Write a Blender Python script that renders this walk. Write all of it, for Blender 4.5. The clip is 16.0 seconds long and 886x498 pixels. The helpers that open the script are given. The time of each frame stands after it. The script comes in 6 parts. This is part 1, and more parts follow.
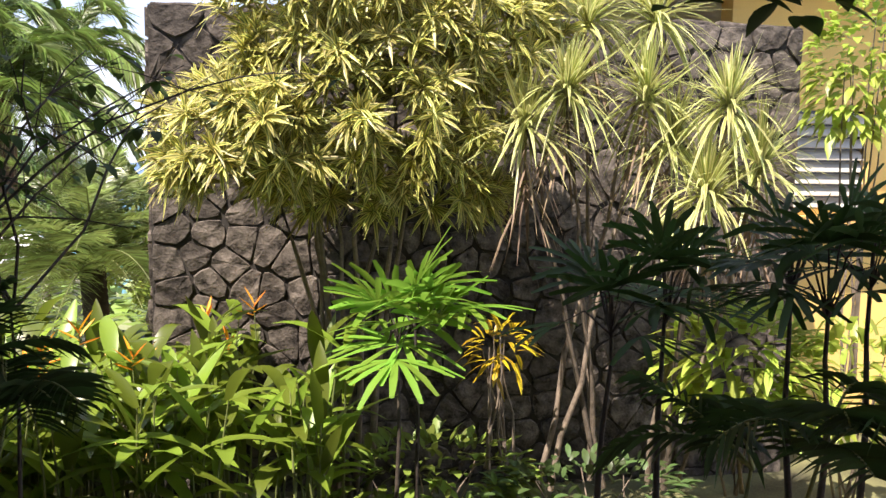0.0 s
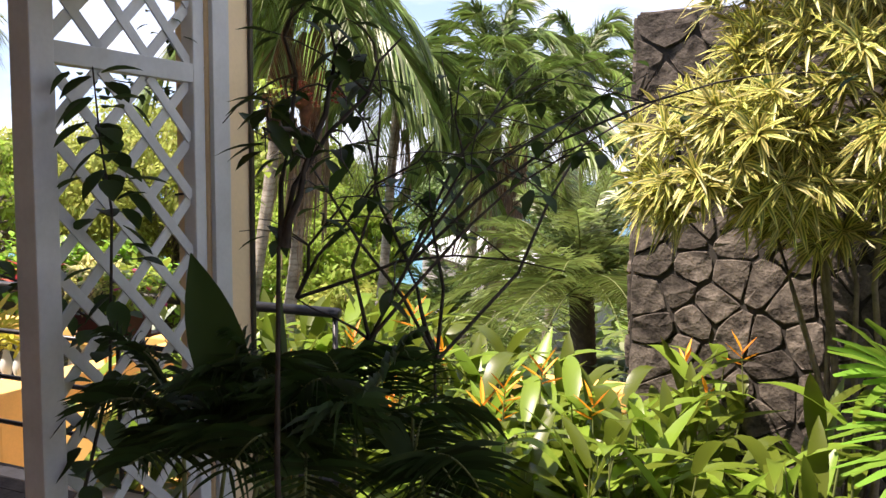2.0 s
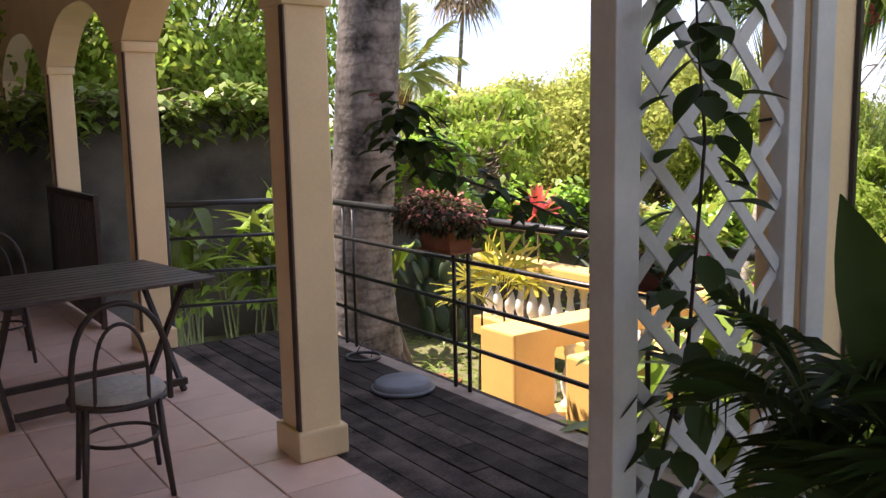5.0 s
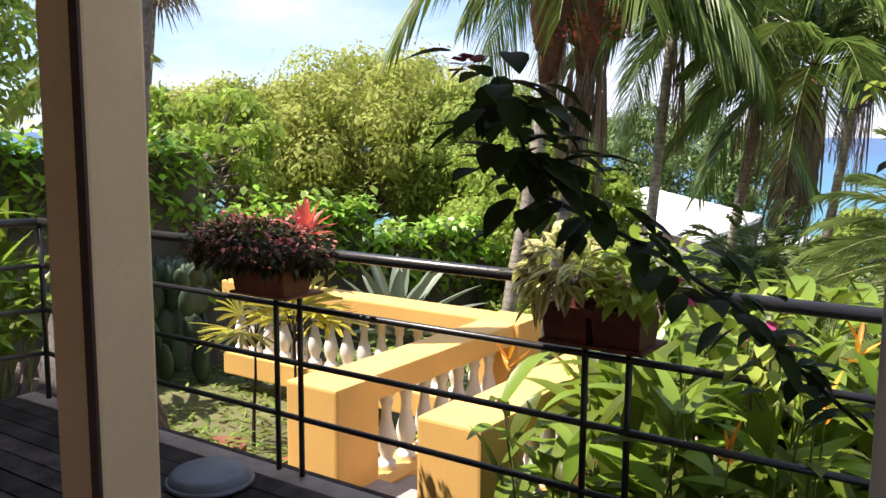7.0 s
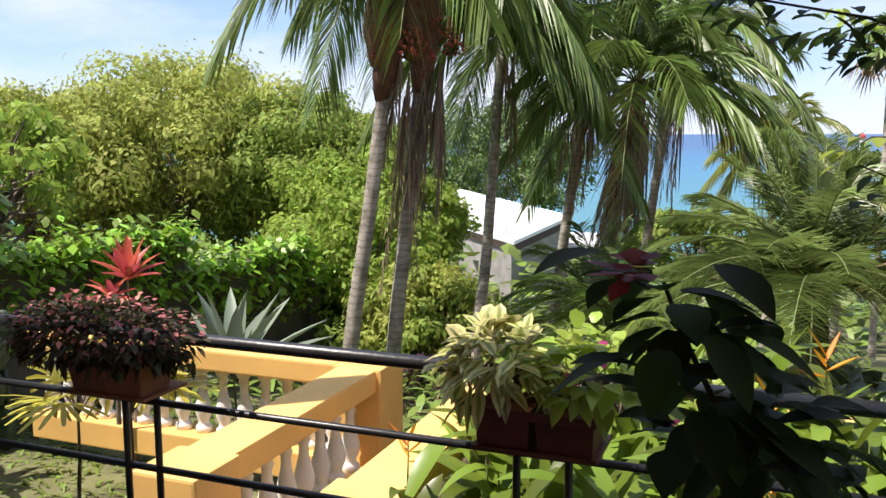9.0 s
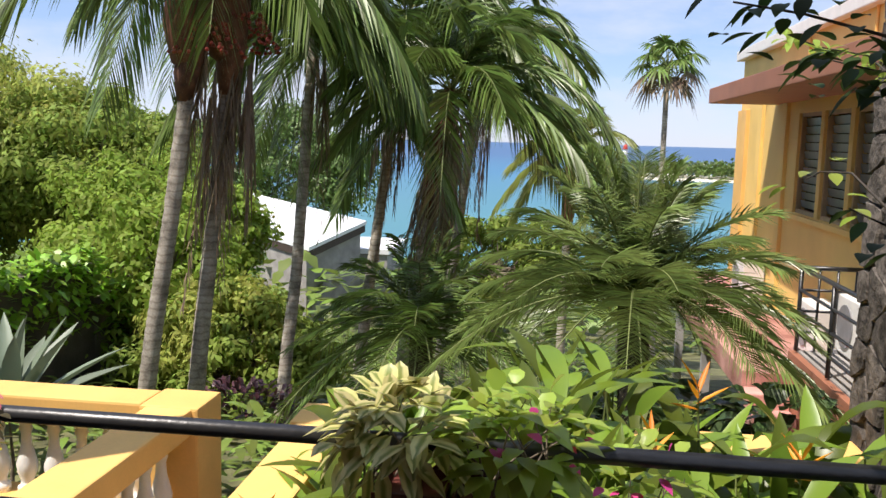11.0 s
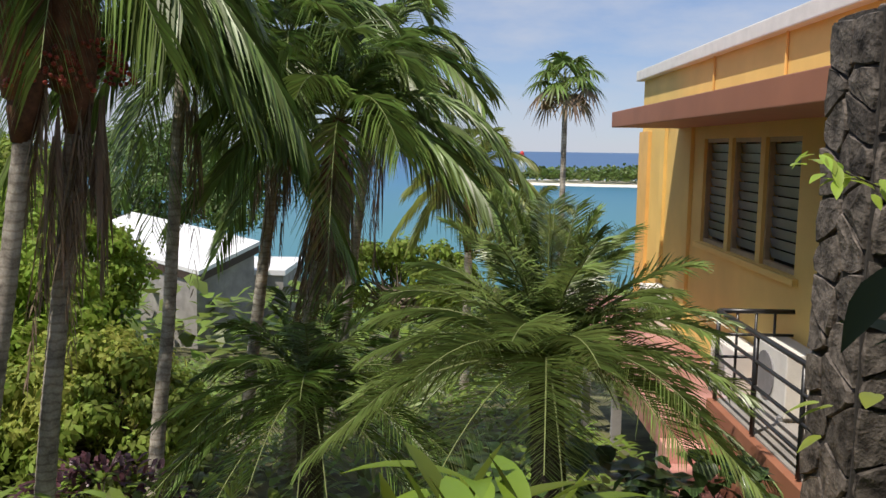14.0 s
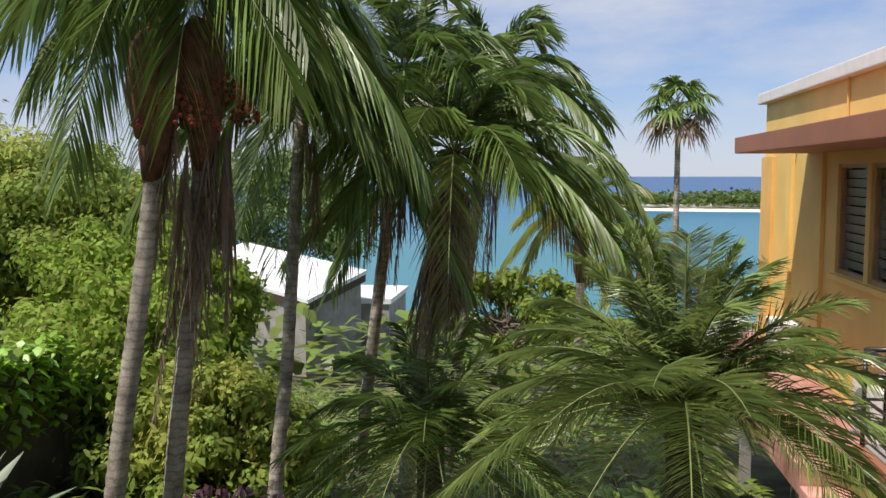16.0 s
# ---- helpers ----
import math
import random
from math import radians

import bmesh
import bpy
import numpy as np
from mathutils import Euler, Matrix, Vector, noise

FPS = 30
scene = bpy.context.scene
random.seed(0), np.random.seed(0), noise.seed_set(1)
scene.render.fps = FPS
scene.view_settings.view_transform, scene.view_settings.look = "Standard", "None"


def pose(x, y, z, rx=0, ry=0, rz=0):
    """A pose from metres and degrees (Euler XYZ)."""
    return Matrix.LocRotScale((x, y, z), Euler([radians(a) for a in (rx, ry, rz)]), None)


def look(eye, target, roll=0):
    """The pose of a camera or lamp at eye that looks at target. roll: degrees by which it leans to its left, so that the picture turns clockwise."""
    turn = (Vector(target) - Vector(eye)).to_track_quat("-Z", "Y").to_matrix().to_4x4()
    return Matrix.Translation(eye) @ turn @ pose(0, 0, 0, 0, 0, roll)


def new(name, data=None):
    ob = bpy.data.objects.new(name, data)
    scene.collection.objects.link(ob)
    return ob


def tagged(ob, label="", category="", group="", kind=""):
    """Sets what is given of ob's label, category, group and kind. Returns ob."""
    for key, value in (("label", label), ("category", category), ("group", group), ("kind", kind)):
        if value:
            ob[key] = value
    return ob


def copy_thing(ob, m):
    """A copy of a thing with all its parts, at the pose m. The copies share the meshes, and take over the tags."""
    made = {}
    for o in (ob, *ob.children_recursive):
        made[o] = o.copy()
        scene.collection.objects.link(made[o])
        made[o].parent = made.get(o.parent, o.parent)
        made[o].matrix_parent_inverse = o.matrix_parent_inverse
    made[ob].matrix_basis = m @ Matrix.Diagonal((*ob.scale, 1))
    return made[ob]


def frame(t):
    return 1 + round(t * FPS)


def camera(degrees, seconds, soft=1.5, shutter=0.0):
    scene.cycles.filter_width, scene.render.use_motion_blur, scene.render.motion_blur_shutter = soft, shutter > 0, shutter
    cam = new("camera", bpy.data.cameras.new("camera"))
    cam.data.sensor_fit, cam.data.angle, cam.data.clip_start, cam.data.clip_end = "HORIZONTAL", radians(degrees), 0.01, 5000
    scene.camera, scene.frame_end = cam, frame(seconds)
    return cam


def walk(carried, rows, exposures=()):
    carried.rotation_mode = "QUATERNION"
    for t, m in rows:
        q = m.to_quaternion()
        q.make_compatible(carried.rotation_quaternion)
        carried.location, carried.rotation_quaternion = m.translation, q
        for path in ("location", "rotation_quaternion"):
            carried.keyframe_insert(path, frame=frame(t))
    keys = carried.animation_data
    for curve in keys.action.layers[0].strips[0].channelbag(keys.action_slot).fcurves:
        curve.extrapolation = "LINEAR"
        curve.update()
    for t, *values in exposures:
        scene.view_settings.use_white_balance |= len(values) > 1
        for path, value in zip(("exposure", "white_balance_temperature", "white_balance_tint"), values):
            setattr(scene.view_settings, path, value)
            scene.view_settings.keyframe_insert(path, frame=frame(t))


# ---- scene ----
cam = camera(54.3, 16.0)
PATH = [
    (0, (-0.073, 0.261, 1.638), (0.201, 2.233, 1.441), 0.8),
    (0.5, (0.125, 0.422, 1.646), (0.087, 2.415, 1.488), -0.4),
    (1, (0.184, 0.644, 1.662), (-0.118, 2.614, 1.487), -1.1),
    (1.5, (0.113, 0.848, 1.674), (-0.46, 2.756, 1.5), -0.6),
    (2, (-0.016, 1.021, 1.673), (-0.86, 2.826, 1.507), 0.3),
    (2.5, (-0.013, 1.058, 1.667), (-1.136, 2.698, 1.445), -0.2),
    (3, (-0.077, 1.119, 1.664), (-1.355, 2.642, 1.443), -1.2),
    (3.5, (-0.152, 1.181, 1.654), (-1.612, 2.526, 1.411), -2.2),
    (4, (-0.235, 1.25, 1.63), (-1.845, 2.408, 1.372), 0.1),
    (4.2, (-0.291, 1.275, 1.633), (-1.941, 2.37, 1.357), -0.6),
    (6.3, (-1.775, 1.368, 1.536), (-3.2, 2.739, 1.238), 0.5),
    (6.5, (-1.908, 1.422, 1.554), (-3.259, 2.868, 1.262), 1.7),
    (7, (-2.168, 1.516, 1.59), (-3.278, 3.157, 1.321), 0.4),
    (7.5, (-2.378, 1.593, 1.672), (-3.298, 3.336, 1.334), -0.1),
    (8, (-2.506, 1.67, 1.724), (-3.368, 3.45, 1.427), -0.1),
    (8.5, (-2.614, 1.737, 1.784), (-3.363, 3.578, 1.559), -0.6),
    (9, (-2.715, 1.801, 1.807), (-3.435, 3.648, 1.537), -0.1),
    (9.5, (-2.841, 1.885, 1.818), (-3.396, 3.787, 1.545), 0.3),
    (10, (-2.98, 1.949, 1.838), (-3.366, 3.896, 1.587), 0.8),
    (10.2, (-3.012, 1.984, 1.841), (-3.36, 3.937, 1.588), 1.0),
    (12.3, (-3.275, 2.519, 1.945), (-3.348, 4.503, 1.699), 1.1),
    (12.5, (-3.278, 2.552, 1.979), (-3.311, 4.538, 1.747), 0.9),
    (13, (-3.211, 2.754, 2.054), (-3.2, 4.746, 1.871), 0.7),
    (13.5, (-3.184, 2.939, 2.115), (-3.221, 4.929, 1.922), 0.4),
    (14, (-3.153, 3.139, 2.143), (-3.173, 5.125, 1.908), 0.9),
    (14.5, (-3.128, 3.348, 2.187), (-2.973, 5.334, 2.01), 0.3),
    (15, (-3.211, 3.37, 2.214), (-3.078, 5.362, 2.093), -1.2),
    (15.5, (-3.297, 3.336, 2.204), (-3.365, 5.331, 2.074), -0.8),
    (16, (-3.354, 3.334, 2.189), (-3.606, 5.31, 2.014), 0.0),
]
EXPOSURE = [(0, 1.3, 6900, 19), (1.5, 1.2, 7000, 20), (2.5, 1.2, 7200, 22), (4.0, 1.52, 7200, 24), (6.5, 1.1, 6800, 19), (7.5, 0.85, 6650, 16), (9.0, 0.7, 6500, 16), (10.2, 0.6, 6500, 15), (12.4, 0.14, 6600, 14), (14.5, -0.05, 6600, 13), (16, 0.08, 6600, 14)]
walk(cam, [(t, look(eye, target, roll)) for t, eye, target, roll in PATH], EXPOSURE)

# ---- world, sun, exposure ----
SUN_EL, SUN_AZ = 62.0, 227.0   # degrees; azimuth counted from +y towards +x
world = bpy.data.worlds.new("sky")
scene.world = world
world.use_nodes = True
wn = world.node_tree.nodes
sky = wn.new("ShaderNodeTexSky")
sky.sky_type, sky.sun_disc = "NISHITA", False
sky.sun_elevation, sky.sun_rotation = radians(SUN_EL), radians(SUN_AZ)
sky.dust_density, sky.air_density, sky.ozone_density = 0.1, 0.9, 4.0
# thin white clouds
wl = world.node_tree.links
wtc, wmap, cloud, cramp, cmix = (wn.new(k) for k in ("ShaderNodeTexCoord", "ShaderNodeMapping", "ShaderNodeTexNoise", "ShaderNodeValToRGB", "ShaderNodeMix"))
wmap.inputs["Scale"].default_value = (1.0, 1.0, 3.2)
cloud.inputs["Scale"].default_value, cloud.inputs["Detail"].default_value, cloud.inputs["Roughness"].default_value = 2.6, 8, 0.6
cramp.color_ramp.elements[0].position, cramp.color_ramp.elements[1].position = 0.40, 0.66
cmix.data_type = "RGBA"
cmix.inputs[7].default_value = (4.5, 4.95, 5.7, 1)
wl.new(wtc.outputs["Generated"], wmap.inputs[0])
wl.new(wmap.outputs[0], cloud.inputs["Vector"])
wl.new(cloud.outputs[0], cramp.inputs[0])
wl.new(cramp.outputs[0], cmix.inputs[0])
# a thin even haze keeps the horizon blue
haze = wn.new("ShaderNodeMix")
haze.data_type = "RGBA"
haze.inputs[0].default_value = 0.55
haze.inputs[7].default_value = (2.1, 2.95, 5.0, 1)
wl.new(sky.outputs[0], haze.inputs[6])
wl.new(haze.outputs[2], cmix.inputs[6])
wl.new(cmix.outputs[2], wn["Background"].inputs[0])
wn["Background"].inputs[1].default_value = 0.13
sun = new("sun", bpy.data.lights.new("sun", "SUN"))
sun.data.energy, sun.data.angle, sun.data.color = 4.9, radians(0.5), (1.0, 0.94, 0.84)
sd = Vector((math.sin(radians(SUN_AZ)) * math.cos(radians(SUN_EL)), math.cos(radians(SUN_AZ)) * math.cos(radians(SUN_EL)), math.sin(radians(SUN_EL))))
sun.matrix_world = look(sd * 60, (0, 0, 0))


# ---- materials ----
def mat(name, base, rough=0.7, var=0.15, scale=8.0, bump=0.1, metal=0.0, two=None, spec=0.5, fine=60.0, rings=0.0):
    m = bpy.data.materials.new(name)
    m.use_nodes = True
    nt = m.node_tree
    b = nt.nodes["Principled BSDF"]
    tc = nt.nodes.new("ShaderNodeTexCoord")
    info = nt.nodes.new("ShaderNodeObjectInfo")
    n1 = nt.nodes.new("ShaderNodeTexNoise")
    n1.inputs["Scale"].default_value, n1.inputs["Detail"].default_value = scale, 6
    n2 = nt.nodes.new("ShaderNodeTexNoise")
    n2.inputs["Scale"].default_value, n2.inputs["Detail"].default_value = fine, 3
    for n in (n1, n2):
        nt.links.new(tc.outputs["Object"], n.inputs["Vector"])
    mixf = nt.nodes.new("ShaderNodeMath")
    mixf.operation = "MULTIPLY_ADD"
    nt.links.new(n2.outputs[0], mixf.inputs[0])
    mixf.inputs[1].default_value = 0.35
    nt.links.new(n1.outputs[0], mixf.inputs[2])
    ramp = nt.nodes.new("ShaderNodeValToRGB")
    dark = [c * (1 - var * 1.6) for c in base]
    light = [min(1, c * (1 + var)) for c in (two or base)]
    ramp.color_ramp.elements[0].position, ramp.color_ramp.elements[1].position = 0.45, 0.9
    ramp.color_ramp.elements[0].color, ramp.color_ramp.elements[1].color = (*dark, 1), (*light, 1)
    nt.links.new(mixf.outputs[0], ramp.inputs[0])
    hsv = nt.nodes.new("ShaderNodeHueSaturation")
    mr = nt.nodes.new("ShaderNodeMapRange")
    mr.inputs[3].default_value, mr.inputs[4].default_value = 1 - var, 1 + var
    nt.links.new(info.outputs["Random"], mr.inputs[0])
    nt.links.new(mr.outputs[0], hsv.inputs["Value"])
    colour = ramp.outputs[0]
    if rings:   # old leaf scars round a palm trunk, one every so many metres
        wv = nt.nodes.new("ShaderNodeTexWave")
        wv.wave_type, wv.bands_direction = "BANDS", "Z"
        wv.inputs["Scale"].default_value = 0.314 / rings
        wv.inputs["Distortion"].default_value, wv.inputs["Detail"].default_value, wv.inputs["Detail Scale"].default_value = 3.2, 4, 3.0
        nt.links.new(tc.outputs["Object"], wv.inputs["Vector"])
        wr = nt.nodes.new("ShaderNodeValToRGB")
        wr.color_ramp.elements[0].position, wr.color_ramp.elements[1].position = 0.02, 0.3
        wr.color_ramp.elements[0].color = (0.72, 0.69, 0.66, 1)
        nt.links.new(wv.outputs[0], wr.inputs[0])
        scar = nt.nodes.new("ShaderNodeMix")
        scar.data_type, scar.blend_type = "RGBA", "MULTIPLY"
        scar.inputs[0].default_value = 1.0
        nt.links.new(ramp.outputs[0], scar.inputs[6])
        nt.links.new(wr.outputs[0], scar.inputs[7])
        colour = scar.outputs[2]
    nt.links.new(colour, hsv.inputs["Color"])
    nt.links.new(hsv.outputs[0], b.inputs["Base Color"])
    b.inputs["Roughness"].default_value, b.inputs["Metallic"].default_value = rough, metal
    b.inputs["Specular IOR Level"].default_value = spec
    if bump:
        bp = nt.nodes.new("ShaderNodeBump")
        bp.inputs["Strength"].default_value, bp.inputs["Distance"].default_value = bump, 0.02
        nt.links.new(mixf.outputs[0], bp.inputs["Height"])
        nt.links.new(bp.outputs[0], b.inputs["Normal"])
    return m


def leafmat(name, base, edge=None, rough=0.4, trans=0.35, var=0.35, stripe=0.0, spec=0.5):
    """Leaf: hue changes from leaf to leaf, light passes through. UV x runs across the leaf."""
    m = bpy.data.materials.new(name)
    m.use_nodes = True
    nt = m.node_tree
    b = nt.nodes["Principled BSDF"]
    geo = nt.nodes.new("ShaderNodeNewGeometry")
    hsv = nt.nodes.new("ShaderNodeHueSaturation")
    mr = nt.nodes.new("ShaderNodeMapRange")
    mr.inputs[3].default_value, mr.inputs[4].default_value = 1 - var, 1 + var
    nt.links.new(geo.outputs["Random Per Island"], mr.inputs[0])
    nt.links.new(mr.outputs[0], hsv.inputs["Value"])
    mh = nt.nodes.new("ShaderNodeMapRange")
    mh.inputs[3].default_value, mh.inputs[4].default_value = 0.48, 0.515
    nt.links.new(geo.outputs["Random Per Island"], mh.inputs[0])
    nt.links.new(mh.outputs[0], hsv.inputs["Hue"])
    mix = nt.nodes.new("ShaderNodeMix")
    mix.data_type = "RGBA"
    mix.inputs[6].default_value = (*base, 1)
    mix.inputs[7].default_value = (*(edge or [c * 1.25 for c in base]), 1)
    tc = nt.nodes.new("ShaderNodeTexCoord")
    if edge and stripe:
        sep = nt.nodes.new("ShaderNodeSeparateXYZ")
        nt.links.new(tc.outputs["UV"], sep.inputs[0])
        a = nt.nodes.new("ShaderNodeMath")
        a.operation = "SUBTRACT"
        a.inputs[1].default_value = 0.5
        nt.links.new(sep.outputs[0], a.inputs[0])
        c = nt.nodes.new("ShaderNodeMath")
        c.operation = "ABSOLUTE"
        nt.links.new(a.outputs[0], c.inputs[0])
        d = nt.nodes.new("ShaderNodeMapRange")
        d.inputs[1].default_value, d.inputs[2].default_value = stripe - 0.08, stripe + 0.08
        nt.links.new(c.outputs[0], d.inputs[0])
        nt.links.new(d.outputs[0], mix.inputs[0])
    else:
        n = nt.nodes.new("ShaderNodeTexNoise")
        n.inputs["Scale"].default_value = 3.0
        nt.links.new(tc.outputs["Object"], n.inputs["Vector"])
        nt.links.new(n.outputs[0], mix.inputs[0])
    nt.links.new(mix.outputs[2], hsv.inputs["Color"])
    nt.links.new(hsv.outputs[0], b.inputs["Base Color"])
    b.inputs["Roughness"].default_value = rough
    b.inputs["Specular IOR Level"].default_value = spec
    tr = nt.nodes.new("ShaderNodeBsdfTranslucent")
    nt.links.new(hsv.outputs[0], tr.inputs[0])
    ms = nt.nodes.new("ShaderNodeMixShader")
    ms.inputs[0].default_value = trans
    nt.links.new(b.outputs[0], ms.inputs[1])
    nt.links.new(tr.outputs[0], ms.inputs[2])
    nt.links.new(ms.outputs[0], nt.nodes["Material Output"].inputs[0])
    return m


M = {}
M["stone"] = mat("lava_stone", (0.045, 0.038, 0.033), 0.9, 0.4, 11, 1.0, two=(0.125, 0.107, 0.09), fine=55, spec=0.25)
M["mortar"] = mat("mortar", (0.05, 0.044, 0.038), 0.95, 0.2, 6, 0.4)
M["tile"] = mat("terracotta_tile", (0.74, 0.52, 0.44), 0.3, 0.07, 4, 0.02)
M["grout"] = mat("grout", (0.30, 0.24, 0.20), 0.9, 0.1)
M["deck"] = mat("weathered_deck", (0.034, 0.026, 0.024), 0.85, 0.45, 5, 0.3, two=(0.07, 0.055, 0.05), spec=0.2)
M["cream"] = mat("cream_paint", (0.78, 0.60, 0.36), 0.6, 0.06, 3, 0.05)
M["ochre"] = mat("ochre_paint", (0.82, 0.49, 0.15), 0.65, 0.07, 2.5, 0.08)
M["yellow"] = mat("yellow_paint", (0.85, 0.58, 0.18), 0.7, 0.06, 1.5, 0.05)
M["white"] = mat("white_paint", (0.78, 0.76, 0.72), 0.55, 0.06, 5, 0.05)
M["greywood"] = mat("grey_painted_wood", (0.56, 0.58, 0.58), 0.5, 0.08, 6, 0.06)
M["iron"] = mat("black_iron", (0.02, 0.02, 0.022), 0.35, 0.2, 20, 0.1, spec=0.6)
M["brown"] = mat("brown_paint", (0.34, 0.14, 0.08), 0.6, 0.08, 2, 0.05)
M["red"] = mat("red_floor_paint", (0.40, 0.13, 0.10), 0.6, 0.3, 2.2, 0.1, two=(0.50, 0.27, 0.23))
M["soil"] = mat("soil", (0.10, 0.07, 0.045), 0.95, 0.35, 5, 0.6)
M["ground"] = mat("garden_ground", (0.09, 0.085, 0.04), 0.95, 0.4, 1.5, 0.5, two=(0.12, 0.12, 0.05))
M["water"] = mat("sea", (0.02, 0.22, 0.28), 0.3, 0.1, 0.02, 0.0, spec=0.15)
wt = M["water"].node_tree
wpos, wsep, wmr, wcol = (wt.nodes.new(k) for k in ("ShaderNodeNewGeometry", "ShaderNodeSeparateXYZ", "ShaderNodeMapRange", "ShaderNodeValToRGB"))
wt.links.new(wpos.outputs["Position"], wsep.inputs[0])
wt.links.new(wsep.outputs[1], wmr.inputs[0])
wmr.inputs[1].default_value, wmr.inputs[2].default_value = 200.0, 1100.0
wcol.color_ramp.elements[0].color, wcol.color_ramp.elements[1].color = (0.045, 0.19, 0.225, 1), (0.012, 0.075, 0.20, 1)
e_ = wcol.color_ramp.elements.new(0.35)
e_.color = (0.015, 0.14, 0.26, 1)
wt.links.new(wmr.outputs[0], wcol.inputs[0])
wt.links.new(wcol.outputs[0], wt.nodes["Principled BSDF"].inputs["Base Color"])
M["roofwhite"] = mat("white_roof", (0.82, 0.82, 0.82), 0.5, 0.05, 1, 0.05)
M["concrete"] = mat("concrete", (0.35, 0.33, 0.31), 0.85, 0.2, 2, 0.3)
M["darkwall"] = mat("mossy_wall", (0.13, 0.115, 0.09), 0.9, 0.4, 2, 0.4)

M["sand"] = mat("beach_sand", (0.75, 0.70, 0.58), 0.9, 0.1, 0.05, 0)
M["redpaint"] = mat("red_paint", (0.6, 0.06, 0.05), 0.5, 0.1)
# pale plank colour stands in for the sunlit strip along the deck's edge
M["deck_sunlit_edge"] = mat("sunlit_weathered_plank", (0.34, 0.27, 0.22), 0.7, 0.25, 6, 0.25)
M["brown_dark"] = mat("dark_brown_paint", (0.07, 0.045, 0.035), 0.6, 0.15)
M["cream_ceiling"] = mat("cream_plaster", (0.76, 0.64, 0.46), 0.8, 0.05, 2, 0.05)
M["glass_dark"] = mat("dark_window_glass", (0.03, 0.035, 0.04), 0.12, 0.1, 2, 0.0, spec=0.7)
M["louvre"] = mat("grey_louvre", (0.20, 0.20, 0.20), 0.3, 0.15, 4, 0.0)
M["tanwood"] = mat("tan_painted_wood", (0.42, 0.30, 0.17), 0.6, 0.12, 6, 0.05)
M["louvre_pale"] = mat("pale_louvre", (0.50, 0.48, 0.42), 0.4, 0.1, 4, 0.0)
M["grey"] = mat("grey_plastic", (0.25, 0.25, 0.26), 0.5, 0.1)
M["far_leaf"] = leafmat("far_foliage", (0.13, 0.19, 0.05), var=0.4)

M["bark"] = mat("grey_bark", (0.20, 0.16, 0.12), 0.9, 0.3, 14, 0.5)
M["deadwood"] = mat("dry_twig_bark", (0.28, 0.20, 0.15), 0.9, 0.3, 20, 0.2)
M["bark_dark"] = mat("dark_bark", (0.05, 0.04, 0.03), 0.85, 0.3, 20, 0.4)
M["palmtrunk"] = mat("palm_trunk", (0.30, 0.26, 0.21), 0.9, 0.3, 6, 0.5, two=(0.46, 0.42, 0.35), rings=0.075)
M["royaltrunk"] = mat("lichened_trunk", (0.06, 0.053, 0.046), 0.9, 0.5, 4, 0.9, two=(0.21, 0.19, 0.175), fine=25, rings=0.11)
M["bootbrown"] = mat("palm_sheath", (0.14, 0.06, 0.03), 0.85, 0.35, 12, 0.4)
M["greenstem"] = mat("green_stem", (0.16, 0.19, 0.06), 0.6, 0.2, 10, 0.1)
M["terracotta"] = mat("terracotta", (0.24, 0.09, 0.05), 0.8, 0.25, 8, 0.2)
M["potred"] = mat("dark_red_pot", (0.12, 0.03, 0.022), 0.6, 0.2, 8, 0.1)
M["greyblue"] = mat("grey_plastic_lid", (0.16, 0.18, 0.22), 0.5, 0.2, 6, 0.1)
M["cushion"] = mat("seat_fabric", (0.42, 0.40, 0.36), 0.85, 0.1, 30, 0.1)
M["darkwood"] = mat("dark_wood", (0.035, 0.022, 0.018), 0.45, 0.25, 14, 0.1)
M["darkwood_top"] = mat("dark_wood_slats", (0.075, 0.055, 0.05), 0.5, 0.25, 12, 0.1)
M["wicker"] = mat("grey_wicker", (0.14, 0.12, 0.12), 0.8, 0.3, 40, 0.6)
M["fruit"] = mat("red_fruit", (0.35, 0.05, 0.03), 0.4, 0.4)
M["variegated"] = leafmat("variegated_leaf", (0.15, 0.20, 0.04), (0.63, 0.58, 0.17), 0.4, 0.35, 0.35, 0.21)
M["dracaena"] = leafmat("striped_leaf", (0.28, 0.34, 0.085), (0.66, 0.66, 0.30), 0.4, 0.3, 0.25, 0.22)
M["deadleaf"] = leafmat("dry_leaf", (0.220, 0.150, 0.090), (0.300, 0.230, 0.160), 0.8, 0.2, 0.4)
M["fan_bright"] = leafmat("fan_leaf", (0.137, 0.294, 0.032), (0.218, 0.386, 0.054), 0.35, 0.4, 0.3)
# the lady palm leaf again, its colour darkened for plants standing in shade
M["fan_shaded"] = leafmat("shaded_fan_leaf", (0.026, 0.06, 0.014), (0.04, 0.085, 0.02), 0.55, 0.35, 0.3, spec=0.25)
M["fanyellow"] = leafmat("yellow_fan_leaf", (0.468, 0.407, 0.036), (0.500, 0.480, 0.080), 0.4, 0.4, 0.2)
M["croton"] = leafmat("croton_leaf", (0.140, 0.175, 0.018), (0.600, 0.420, 0.020), 0.35, 0.3, 0.4, 0.12)
M["lime"] = leafmat("lime_leaf", (0.269, 0.402, 0.051), (0.431, 0.513, 0.093), 0.4, 0.45, 0.35)
M["midgreen"] = leafmat("mid_green_leaf", (0.140, 0.217, 0.040), (0.228, 0.305, 0.054), 0.45, 0.35, 0.45)
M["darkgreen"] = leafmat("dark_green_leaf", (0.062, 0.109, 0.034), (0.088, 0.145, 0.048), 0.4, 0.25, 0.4)
